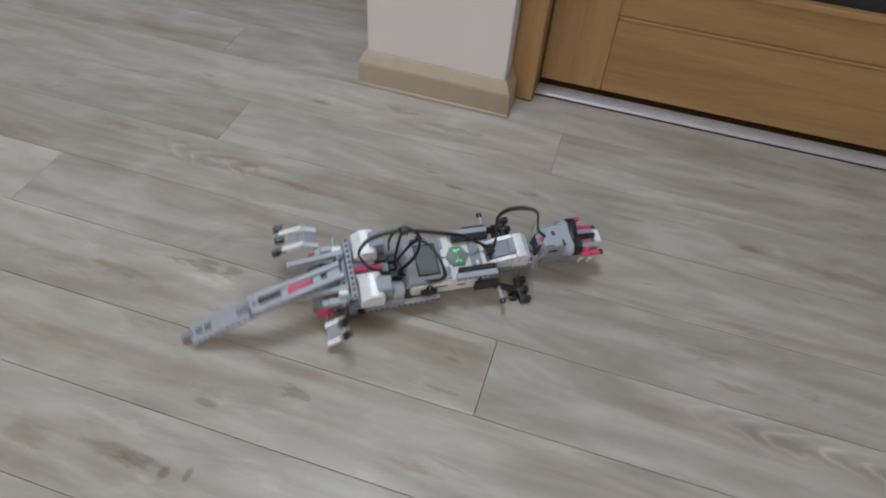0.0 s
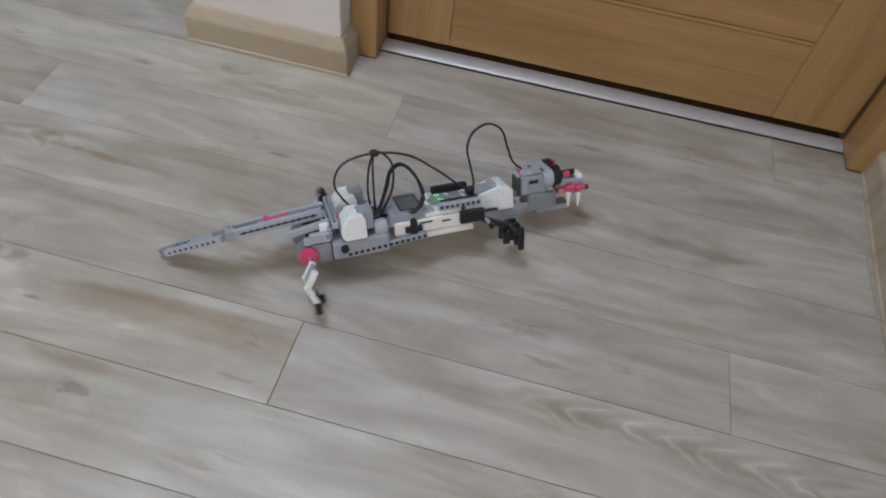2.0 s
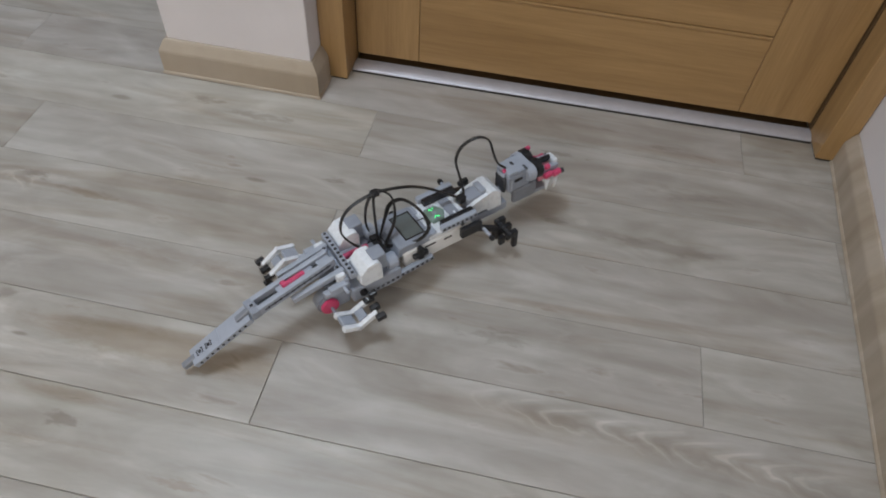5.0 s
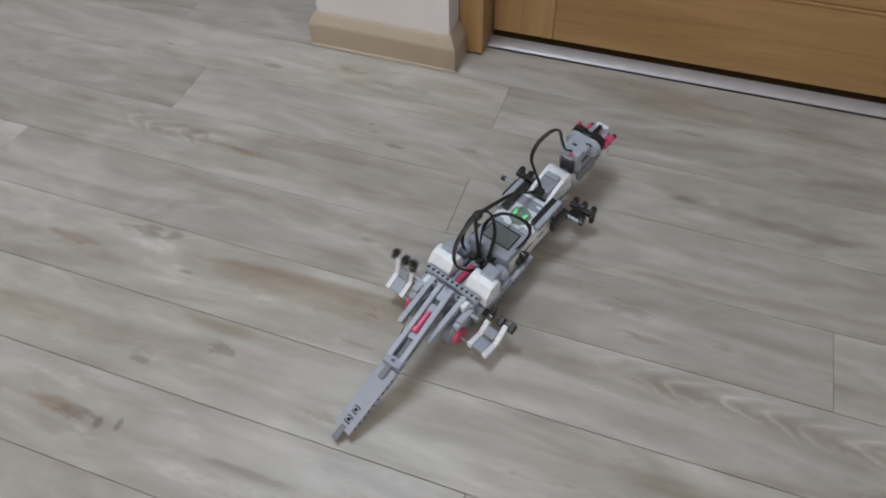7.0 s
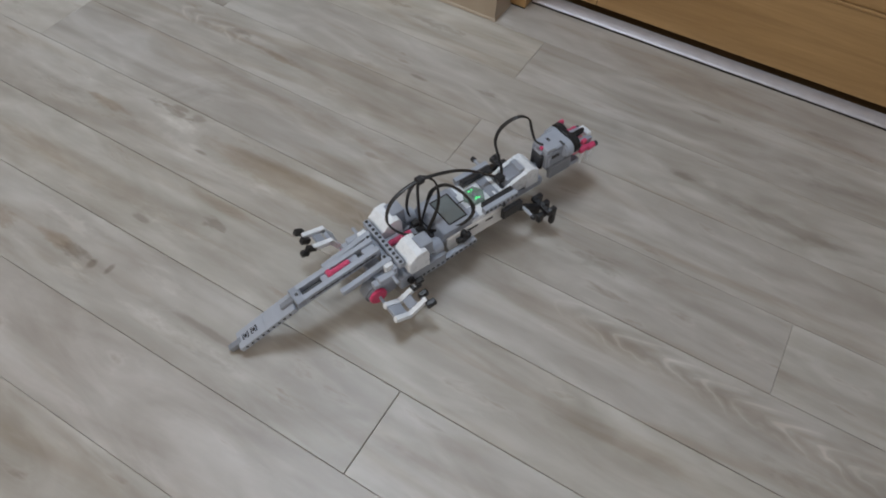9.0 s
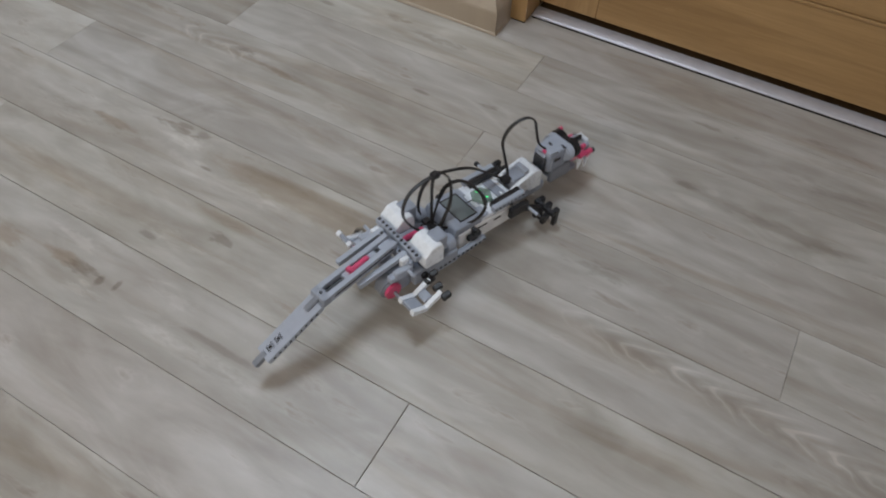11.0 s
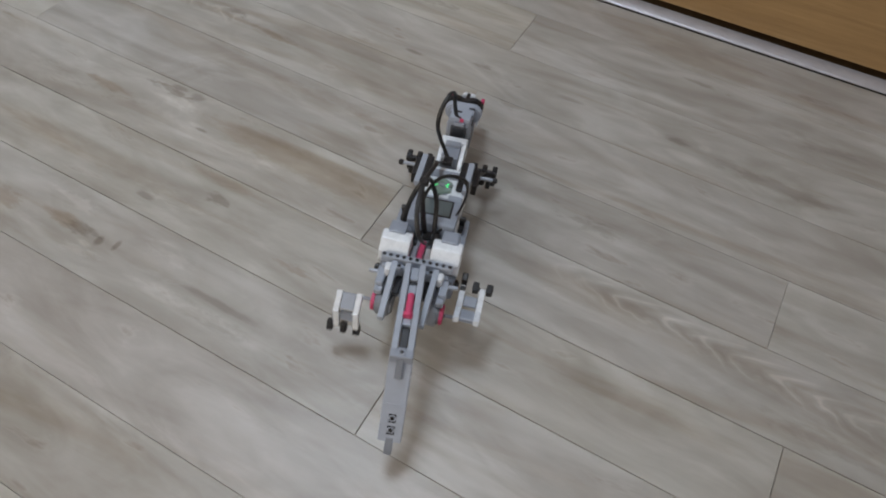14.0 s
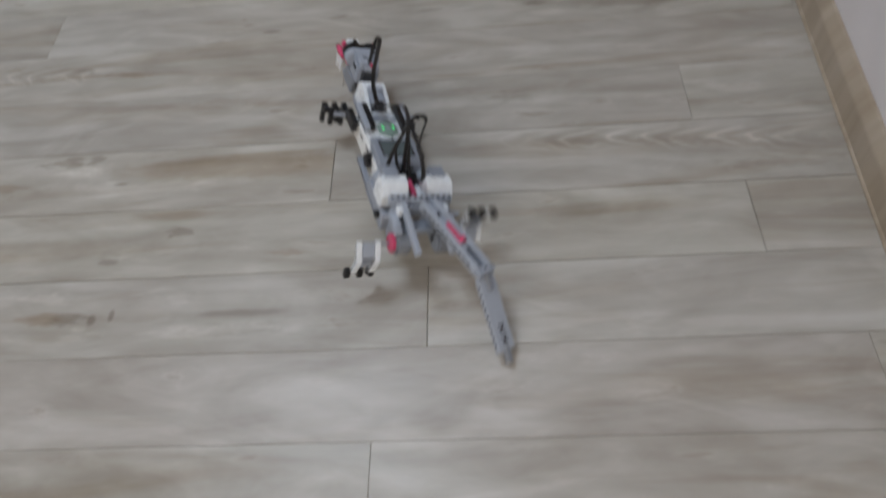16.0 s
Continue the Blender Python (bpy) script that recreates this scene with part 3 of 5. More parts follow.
def toy_robot():
    r = tagged(new("toy_robot"), "grey and white crocodile-like walking robot of toy building beams", "robot")
    # control brick
    brick = part("control_brick", box(-0.026, 0.092, -0.0365, 0.0365, 0.046, 0.0660, 0.003), CREAM, r, "white programmable control brick")
    part("top_plate", box(0.018, 0.0905, -0.0340, 0.0340, 0.0662, 0.0735, 0.0024), WHITE, brick, "white top plate")
    part("base", box(-0.023, 0.089, -0.0355, 0.0355, 0.036, 0.0458, 0.003), CREAM, brick, "off-white battery base")
    prof = [(-0.036, 0.060), (-0.029, 0.0765), (-0.026, 0.0780), (0.0215, 0.0780), (0.0245, 0.0765), (0.0285, 0.0663), (-0.030, 0.0600)]
    part("screen_frame", extruded(prof, -0.0335, 0.0335, 0.0018), LIGHT_GREY, brick, "grey raised screen surround, sloping at the back")
    part("frame_tab", box(0.0230, 0.0335, -0.0330, -0.0130, 0.0720, 0.0765, 0.0016, 1), PALE_GREY, brick, "pale grey tab of the surround")
    part("frame_tab", box(0.0230, 0.0300, 0.0150, 0.0330, 0.0720, 0.0765, 0.0016, 1), PALE_GREY, brick, "pale grey tab of the surround")
    bm = box(-0.0140, 0.0180, -0.0245, 0.0245, 0.0776, 0.0782, 0.0002, 1)
    for b in ((-0.0140, -0.0120, -0.0245, 0.0245), (0.0160, 0.0180, -0.0245, 0.0245), (-0.0120, 0.0160, -0.0245, -0.0222), (-0.0120, 0.0160, 0.0222, 0.0245)):
        bm = box(*b, 0.0781, 0.0790, 0.0003, 1, bm)
    part("screen_rim", bm, BLACK, brick)
    part("screen", box(-0.0119, 0.0159, -0.0221, 0.0221, 0.0783, 0.0787, 0.0001, 1), SCREEN, brick, "dark glossy display")
    part("button_pad", cyl(0.0178, 0.0160, 0.0050, pose(0.0480, 0, 0.0756, 0, 0, 30), None, 6, 0.0008), PAD, brick, "translucent six-sided button pad")
    for x, y, h in ((0.0505, 0.0088, 0.0010), (0.0455, 0.0084, 0.0012), (0.0475, 0.0056, 0.0006), (0.0505, -0.0088, 0.0012), (0.0455, -0.0084, 0.0009), (0.0480, -0.0058, 0.0007)):
        part("button_light", box(x - h * 1.5, x + h * 1.5, y - h, y + h, 0.0782, 0.0786), GREEN, brick, "glowing green light")
    part("button", box(0.0445, 0.0512, -0.0036, 0.0036, 0.0780, 0.0792, 0.0008, 1), LIGHT_GREY, brick, "grey centre button")
    for s in (1, -1):
        part("button", box(0.0455, 0.0500, s * 0.0115 - 0.0022, s * 0.0115 + 0.0022, 0.0780, 0.0787, 0.0008, 1), MID_GREY, brick, "dark grey arrow button")
    part("button", box(0.0330, 0.0385, -0.0105, -0.0040, 0.0736, 0.0745, 0.0008, 1), LIGHT_GREY, brick, "grey corner button")
    part("front_band", box(0.0665, 0.0830, -0.0205, 0.0205, 0.0733, 0.0750, 0.0010, 1), LIGHT_GREY, brick, "grey band across the brick's front")
    part("lettering_bar", box(0.0740, 0.0775, -0.0170, -0.0095, 0.0750, 0.0753), WHITE, brick, "short pale bar of lettering")
    part("screen_groove", box(0.0182, 0.0300, -0.0006, 0.0006, 0.0772, 0.0784), BLACK, brick)
    for s in (1, -1):
        part("side_slot", box(0.010, 0.028, s * 0.0362 - 0.001, s * 0.0362 + 0.001, 0.0600, 0.0625), BLACK, brick)
        part("side_slot", box(0.042, 0.055, s * 0.0362 - 0.001, s * 0.0362 + 0.001, 0.0575, 0.0600), BLACK, brick)
        cross = box(-0.012, 0.012, s * 0.0402 - 0.0034, s * 0.0402 + 0.0034, 0.0520, 0.0600, 0.001, 1)
        cross = box(-0.004, 0.005, s * 0.0402 - 0.0036, s * 0.0402 + 0.0036, 0.0460, 0.0690, 0.001, 1, cross)
        cross = cyl(0.0042, 0.0042, 0.009, pose(0.0005, s * 0.0405, 0.067, 90, 0, 0), cross, 12, 0.001)
        part("cross_connector", cross, BLACK, r, "black cross-shaped connector")
        # long low side beam
        part("side_beam", beam((-0.092, s * 0.0455, 0.0395), (0.013, s * 0.0455, 0.0470), (0, s, 0.001)), [LIGHT_GREY, BLACK], r, "long grey side beam")
        # shoulder beams on the brick's edges
        part("shoulder_beam", beam((0.0425, s * 0.0340, 0.0795), (0.0955, s * 0.0340, 0.0795), (0, s, 0.001), 0.0100, 0.0082), [PALE_GREY, DARK_GREY], r, "pale grey shoulder beam")
        part("shoulder_rail", box(0.0440, 0.0985, s * 0.0253 - 0.0044, s * 0.0253 + 0.0044, 0.0737, 0.0840, 0.0012, 1), BLACK, r, "black shoulder rail")
        part("shoulder_block", box(0.0660, 0.1020, s * 0.0437 - 0.0040, s * 0.0437 + 0.0040, 0.053, 0.0715, 0.0014, 1), BLACK, r, "black shoulder block")
        part("shoulder_pin", cyl(0.0032, 0.0032, 0.011, pose(0.0730, s * 0.0340, 0.0740, 90, 0, 0), None, 10, 0.0006), DARK_GREY, r)
        # fore leg, rigid on the shoulder
        arm = beam((0.096, s * 0.0437, 0.057), (0.130, s * 0.0500, 0.041), (0, 0, 1), 0.0080, 0.0080, None, False)
        fore = part("fore_leg", arm, BLACK, r, "black fore leg with a comb of claws")
        part("paw_bar", beam((0.1385, s * 0.0345, 0.0365), (0.1385, s * 0.0665, 0.0365), (0, 0, 1), 0.0076, 0.0076), [BLACK, DARK_GREY], fore)
        part("wrist", box(0.124, 0.1335, s * 0.050 - 0.004, s * 0.050 + 0.004, 0.022, 0.046, 0.0014, 1), BLACK, fore)
        part("wrist_pin", cyl(0.0026, 0.0026, 0.020, pose(0.103, s * 0.0575, 0.0560, 90, 0, 0), None, 10), PALE_GREY, fore, "short pale grey pin")
        part("wrist_knob", cyl(0.0042, 0.0042, 0.007, pose(0.103, s * 0.0705, 0.0560, 90, 0, 0), None, 12, 0.001), BLACK, fore, "black knob on the pin")
        for y in (0.0355, 0.0510, 0.0665):
            claw = box(0.1405, 0.1520, s * y - 0.0040, s * y + 0.0040, 0.031, 0.0420, 0.0016)
            claw = box(0.1440, 0.1525, s * y - 0.0036, s * y + 0.0036, 0.007, 0.033, 0.0020, 2, claw)
            part("claw", claw, BLACK, fore)
        for y in (0.0435, 0.0600):
            part("claw", box(0.1240, 0.1338, s * y - 0.0036, s * y + 0.0036, 0.018, 0.034, 0.0014), BLACK, fore)
        # large motor
        shell = extruded([(-0.066, 0.0602), (-0.066, 0.086), (-0.070, 0.0950), (-0.077, 0.0965), (-0.087, 0.0955), (-0.099, 0.083), (-0.1005, 0.068), (-0.096, 0.0602)],
                         s * 0.0327 - 0.0190, s * 0.0327 + 0.0190, 0.0022)
        motor = part("large_motor", shell, WHITE, r, "white shell of a large motor")
        part("motor_clip", box(-0.0765, -0.0550, s * 0.0340 - 0.0112, s * 0.0340 + 0.0112, 0.070, 0.0985, 0.0030, 2), LIGHT_GREY, motor, "grey end clip")
        part("motor_body", box(-0.114, -0.036, s * 0.033 - 0.0165, s * 0.033 + 0.0165, 0.034, 0.0598, 0.004), LIGHT_GREY, motor, "grey motor body")
        part("motor_can", cyl(0.0120, 0.0120, 0.018, pose(-0.0450, s * 0.033, 0.0640, 0, 90, 0), None, 18, 0.002), PALE_GREY, motor, "pale grey round motor can")
        part("motor_neck", cyl(0.0165, 0.0165, 0.021, pose(-0.1465, s * 0.0300, 0.044, 90, 0, 0), None, 22, 0.003), MID_GREY, motor, "grey round gearbox end")
        part("motor_neck", box(-0.146, -0.1142, s * 0.0300 - 0.0105, s * 0.0300 + 0.0105, 0.030, 0.058, 0.004, 2), LIGHT_GREY, motor)
        part("hub", cyl(0.0130, 0.0130, 0.0050, pose(-0.1465, s * 0.0430, 0.044, 90, 0, 0), None, 24, 0.001), RED, motor, "magenta-red round hub")
        part("hub_axle", cyl(0.0024, 0.0024, 0.016, pose(-0.1220, s * 0.0485, 0.0700, 90, 0, 0), None, 10), PALE_GREY, motor, "thin grey axle")
        part("joint_ball", cyl(0.0055, 0.0055, 0.010, pose(-0.0985, s * 0.0505, 0.0500, 90, 0, 0), None, 14, 0.002), BLACK, r, "black joint")
        # outer tail stays and the blocks that carry them
        part("tail_stay", beam((-0.1150, s * 0.0262, 0.0815), (-0.1860, s * 0.0245, 0.0685), (0, 0, 1), 0.0078, 0.0090, None, False), PALE_GREY, r, "grey slanting stay")
        part("stay_block", box(-0.1420, -0.1140, s * 0.0395 - 0.0050, s * 0.0395 + 0.0050, 0.061, 0.0745, 0.0014, 1), PALE_GREY, r, "pale grey block")
        part("stay_block", box(-0.1270, -0.1140, s * 0.0330 - 0.0036, s * 0.0330 + 0.0036, 0.070, 0.0845, 0.0012, 1), WHITE, r, "white block under the cross beam")
        part("stay_foot", box(-0.1500, -0.1380, s * 0.0385 - 0.0050, s * 0.0385 + 0.0050, 0.0600, 0.0690, 0.0012, 1), PALE_GREY, r)
        # low plate whose dark colour stands for the shaded gap beside the stay
        part("fan_plate", box(-0.1460, -0.1130, s * 0.0180 - 0.0040, s * 0.0180 + 0.0040, 0.0600, 0.0660, 0.0010, 1), DARK_GREY, r, "dark plate standing in for the shaded gap between stay and rail")
        bm = cyl(0.0042, 0.0042, 0.0120, pose(-0.1185, s * 0.0200, 0.0795), None, 14, 0.0006)
        bm = cyl(0.0025, 0.0025, 0.0008, pose(-0.1185, s * 0.0200, 0.0857), bm, 10, slot=1)
        part("frame_pin", bm, [PALE_GREY, BLACK], r, "pale grey bushing with a round hole")
    # cross beam with its holes, and the step behind it
    part("cross_beam", beam((-0.1065, -0.0415, 0.0835), (-0.1065, 0.0415, 0.0835), (0, 0, 1), 0.0086, 0.0098), [PALE_GREY, BLACK], r, "grey cross beam with eleven round holes")
    part("cross_plate", box(-0.1180, -0.1112, -0.0420, 0.0420, 0.0620, 0.0795, 0.0014, 1), LIGHT_GREY, r, "grey plate behind the cross beam")
    part("cross_floor", box(-0.1400, -0.1182, -0.0340, 0.0340, 0.0500, 0.0598, 0.0016, 1), LIGHT_GREY, r)
    part("spine_block", box(-0.1010, -0.036, -0.0105, 0.0105, 0.044, 0.0680, 0.002, 1), MID_GREY, r, "grey block between the motors")
    part("spine_strip", box(-0.1000, -0.0700, -0.0125, -0.0050, 0.0682, 0.0740, 0.0010, 1), WHITE, r, "white strip beside the red pin")
    part("spine_strip", box(-0.1000, -0.0700, 0.0060, 0.0125, 0.0682, 0.0740, 0.0010, 1), PALE_GREY, r, "pale grey strip beside the red pin")
    part("spine_pin", cyl(0.0042, 0.0042, 0.040, pose(-0.0820, 0.0005, 0.0745, 0, 90, 0), None, 12, 0.0008), RED, r, "magenta-red pin between the motors")
    # block behind the brick, coloured dark for the shade in that gap
    part("spine_deck", box(-0.056, -0.0300, -0.0175, 0.0175, 0.040, 0.0660, 0.003, 1), DARK_GREY, r, "dark block standing in for the shaded gap below the cable plugs")
    tail, blade = toy_tail(r)
    # neck motor: a white bracket round a grey body
    neck = part("neck_motor", extruded([(0.132, 0.050), (0.132, 0.0860), (0.136, 0.0875), (0.146, 0.0870), (0.1555, 0.0790), (0.1570, 0.050)], -0.0192, 0.0192, 0.0022), WHITE, r, "white shell of the neck motor")
    for s in (1, -1):
        part("neck_arm", extruded([(0.094, 0.0560), (0.094, 0.0735), (0.108, 0.0800), (0.1318, 0.0858), (0.1318, 0.0560)], s * 0.0158 - 0.0032, s * 0.0158 + 0.0032, 0.0012), WHITE, neck, "white side arm")
        part("neck_stud", box(0.0870, 0.0935, s * 0.0170 - 0.0030, s * 0.0170 + 0.0030, 0.0600, 0.0760, 0.0014, 1), WHITE, neck)
    part("neck_clip", box(0.1000, 0.1315, -0.0122, 0.0122, 0.0640, 0.0845, 0.0030, 2), LIGHT_GREY, neck, "grey body inside the bracket")
    part("neck_ridge", box(0.1235, 0.1330, -0.0115, 0.0115, 0.0790, 0.0900, 0.0018, 2), PALE_GREY, neck, "pale grey ridge across the shell")
    part("neck_body", box(0.093, 0.170, -0.0165, 0.0165, 0.034, 0.0498, 0.004), LIGHT_GREY, neck, "grey neck body")
    part("neck_axle", cyl(0.0060, 0.0060, 0.030, pose(0.1640, 0, 0.0640, 0, 90, 0), None, 16, 0.001), MID_GREY, neck, "grey neck axle")
    # head, on the neck
    head = part("head", box(0.182, 0.222, -0.0175, 0.0175, 0.060, 0.0905, 0.004, 2), LIGHT_GREY, r, "grey sensor head with black goggles and magenta teeth")
    # the nape's dark colour paints in the shade between neck and head
    part("nape", box(0.1765, 0.1818, -0.0120, 0.0120, 0.058, 0.0860, 0.0020, 1), DARK_GREY, head, "neck joint coloured dark for the shaded gap behind the head")
    part("crown", extruded([(0.182, 0.0907), (0.1835, 0.0965), (0.2265, 0.0965), (0.2275, 0.0907)], -0.0150, 0.0150, 0.0014), PALE_GREY, head, "pale grey crown")
    part("crown_step", box(0.1980, 0.2230, -0.0180, 0.0180, 0.0925, 0.0960, 0.0010, 1), LIGHT_GREY, head, "grey plate under the crown")
    part("crown_slot", box(0.1985, 0.2030, 0.0000, 0.0070, 0.0960, 0.0970), DARK_GREY, head)
    part("crown_slot", box(0.2110, 0.2145, -0.0180, -0.0090, 0.0955, 0.0971), DARK_GREY, head)
    part("nape_tab", box(0.1770, 0.1830, -0.0080, 0.0080, 0.0862, 0.0920, 0.0012, 1), PALE_GREY, head)
    for s in (1, -1):
        part("goggle", cyl(0.0150, 0.0160, 0.0120, pose(0.2340, s * 0.0132, 0.0835, 0, 90, 0), None, 22, 0.002), BLACK, head, "black goggle ring")
        part("goggle_lens", cyl(0.0110, 0.0110, 0.0020, pose(0.2408, s * 0.0132, 0.0835, 0, 90, 0), None, 18, 0.0005), MID_GREY, head, "grey sensor mesh")
        part("eye_cup", cyl(0.0130, 0.0150, 0.0140, pose(0.2205, s * 0.0142, 0.0825, 0, 90, 0), None, 20, 0.002), PALE_GREY, head, "pale grey round sensor housing")
        part("cheek_slot", box(0.192, 0.206, s * 0.0175 - 0.001, s * 0.0175 + 0.001, 0.078, 0.083), BLACK, head)
        part("cheek_rib", box(0.1860, 0.1890, s * 0.0175 - 0.0014, s * 0.0175 + 0.0014, 0.0640, 0.0840, 0.0004, 1), PALE_GREY, head)
        part("horn", box(0.2425, 0.252, s * 0.0250 - 0.0030, s * 0.0250 + 0.0030, 0.0840, 0.0920, 0.0014, 1), RED, head, "magenta-red horn")
        for x, z in ((0.2545, 0.0), (0.2705, -0.003)):
            part("tooth", cyl(0.0012, 0.0046, 0.024, pose(x, s * 0.0205, 0.0455 + z), None, 12), WHITE, head, "white tooth")
            part("gum", cyl(0.0050, 0.0050, 0.0150, pose(x + 0.001, s * 0.0205, 0.0640 + z, 0, 84, 0), None, 14, 0.0012), RED, head, "magenta-red gum")
        part("gum_tip", cyl(0.0044, 0.0040, 0.0060, pose(0.2825, s * 0.0205, 0.0598, 0, 84, 0), None, 12, 0.001), DARK_GREY, head, "dark end of the gum rod")
        part("jaw_side", beam((0.240, s * 0.0115, 0.070), (0.276, s * 0.0105, 0.066), (0, 0, 1), 0.0080, 0.0100, None, False), PALE_GREY, head, "grey upper jaw beam")
        part("cheek", box(0.192, 0.236, s * 0.0150 - 0.004, s * 0.0150 + 0.004, 0.034, 0.060, 0.002, 1), MID_GREY, head)
    part("goggle_bridge", box(0.2285, 0.2385, -0.0120, 0.0120, 0.0850, 0.0960, 0.0020, 2), BLACK, head, "black band between the goggles")
    part("nose_bridge", box(0.2425, 0.272, -0.0030, 0.0030, 0.074, 0.0830, 0.0012, 1), BLACK, head, "black nose bridge")
    part("nose_tip", box(0.2725, 0.282, -0.010, 0.010, 0.068, 0.0770, 0.0016, 1), WHITE, head, "white nose tip")
    part("snout", box(0.2425, 0.279, -0.0150, 0.0150, 0.050, 0.0605, 0.002, 1), PINK, head, "rose-grey mouth plate")
    part("lower_jaw", box(0.206, 0.262, -0.013, 0.013, 0.026, 0.0340, 0.0016, 1), LIGHT_GREY, head, "grey lower jaw")
    part("plug", box(0.1800, 0.1850, -0.0060, 0.0000, 0.0925, 0.0975, 0.001, 1), RED, head, "small magenta-red plug")
    head.location = (-0.0115, 0.0, 0.005)
    # cables
    part("head_cable", cable([(0.098, 0.000, 0.078), (0.104, 0.007, 0.090), (0.103, 0.016, 0.112), (0.101, 0.022, 0.137), (0.110, 0.020, 0.160), (0.130, 0.013, 0.172), (0.149, 0.010, 0.161), (0.157, 0.008, 0.135), (0.164, 0.005, 0.113), (0.176, 0.001, 0.101)]), CABLE, r, "black flat cable looping to the head")
    part("motor_cable", cable([(-0.046, -0.008, 0.066), (-0.064, -0.010, 0.079), (-0.084, -0.005, 0.096), (-0.096, 0.003, 0.122), (-0.080, 0.010, 0.146), (-0.038, 0.012, 0.154), (0.010, 0.006, 0.146), (0.050, 0.012, 0.116), (0.080, 0.010, 0.090), (0.096, 0.003, 0.080)]), CABLE, r, "black flat cable arching over the brick")
    part("motor_cable", cable([(-0.044, 0.002, 0.066), (-0.042, 0.008, 0.106), (-0.038, 0.013, 0.146), (-0.028, 0.013, 0.154), (-0.014, 0.006, 0.138), (-0.018, -0.004, 0.106), (-0.038, -0.008, 0.070)]), CABLE, r, "black flat cable in an upright loop")
    part("motor_cable", cable([(-0.040, -0.008, 0.070), (-0.020, -0.024, 0.072), (0.004, -0.034, 0.080), (0.016, -0.039, 0.100), (0.012, -0.036, 0.124), (0.004, -0.020, 0.137), (-0.006, -0.004, 0.139), (-0.017, 0.009, 0.124), (-0.023, 0.014, 0.100), (-0.034, 0.010, 0.078), (-0.042, 0.004, 0.068)], side=(0, 0, 1)), CABLE, r, "black flat cable curling round the display")
    part("motor_cable", cable([(-0.046, 0.026, 0.068), (-0.047, 0.031, 0.088), (-0.045, 0.028, 0.116), (-0.040, 0.020, 0.142), (-0.034, 0.013, 0.153)]), CABLE, r, "black flat cable rising from a motor to the tie")
    for y in (-0.012, 0.000, 0.012):
        part("cable_plug", box(-0.052, -0.040, y - 0.0050, y + 0.0050, 0.0662, 0.0735, 0.0014, 1), BLACK, r, "black cable plug")
    part("neck_plug", box(0.0900, 0.1040, -0.0060, 0.0080, 0.0755, 0.0850, 0.0016, 1), BLACK, r, "black cable plug")
    part("cable_tie", box(-0.042, -0.030, 0.006, 0.018, 0.150, 0.158, 0.002, 1), BLACK, r, "black tie at the top of the loops")
    return r, hind_leg(1, r), hind_leg(-1, r), tail, blade


robot, leg_left, leg_right, tail, tail_blade = toy_robot()
HUB = {1: (-0.1455, 0.0575, 0.0420), -1: (-0.1455, -0.0575, 0.0420)}


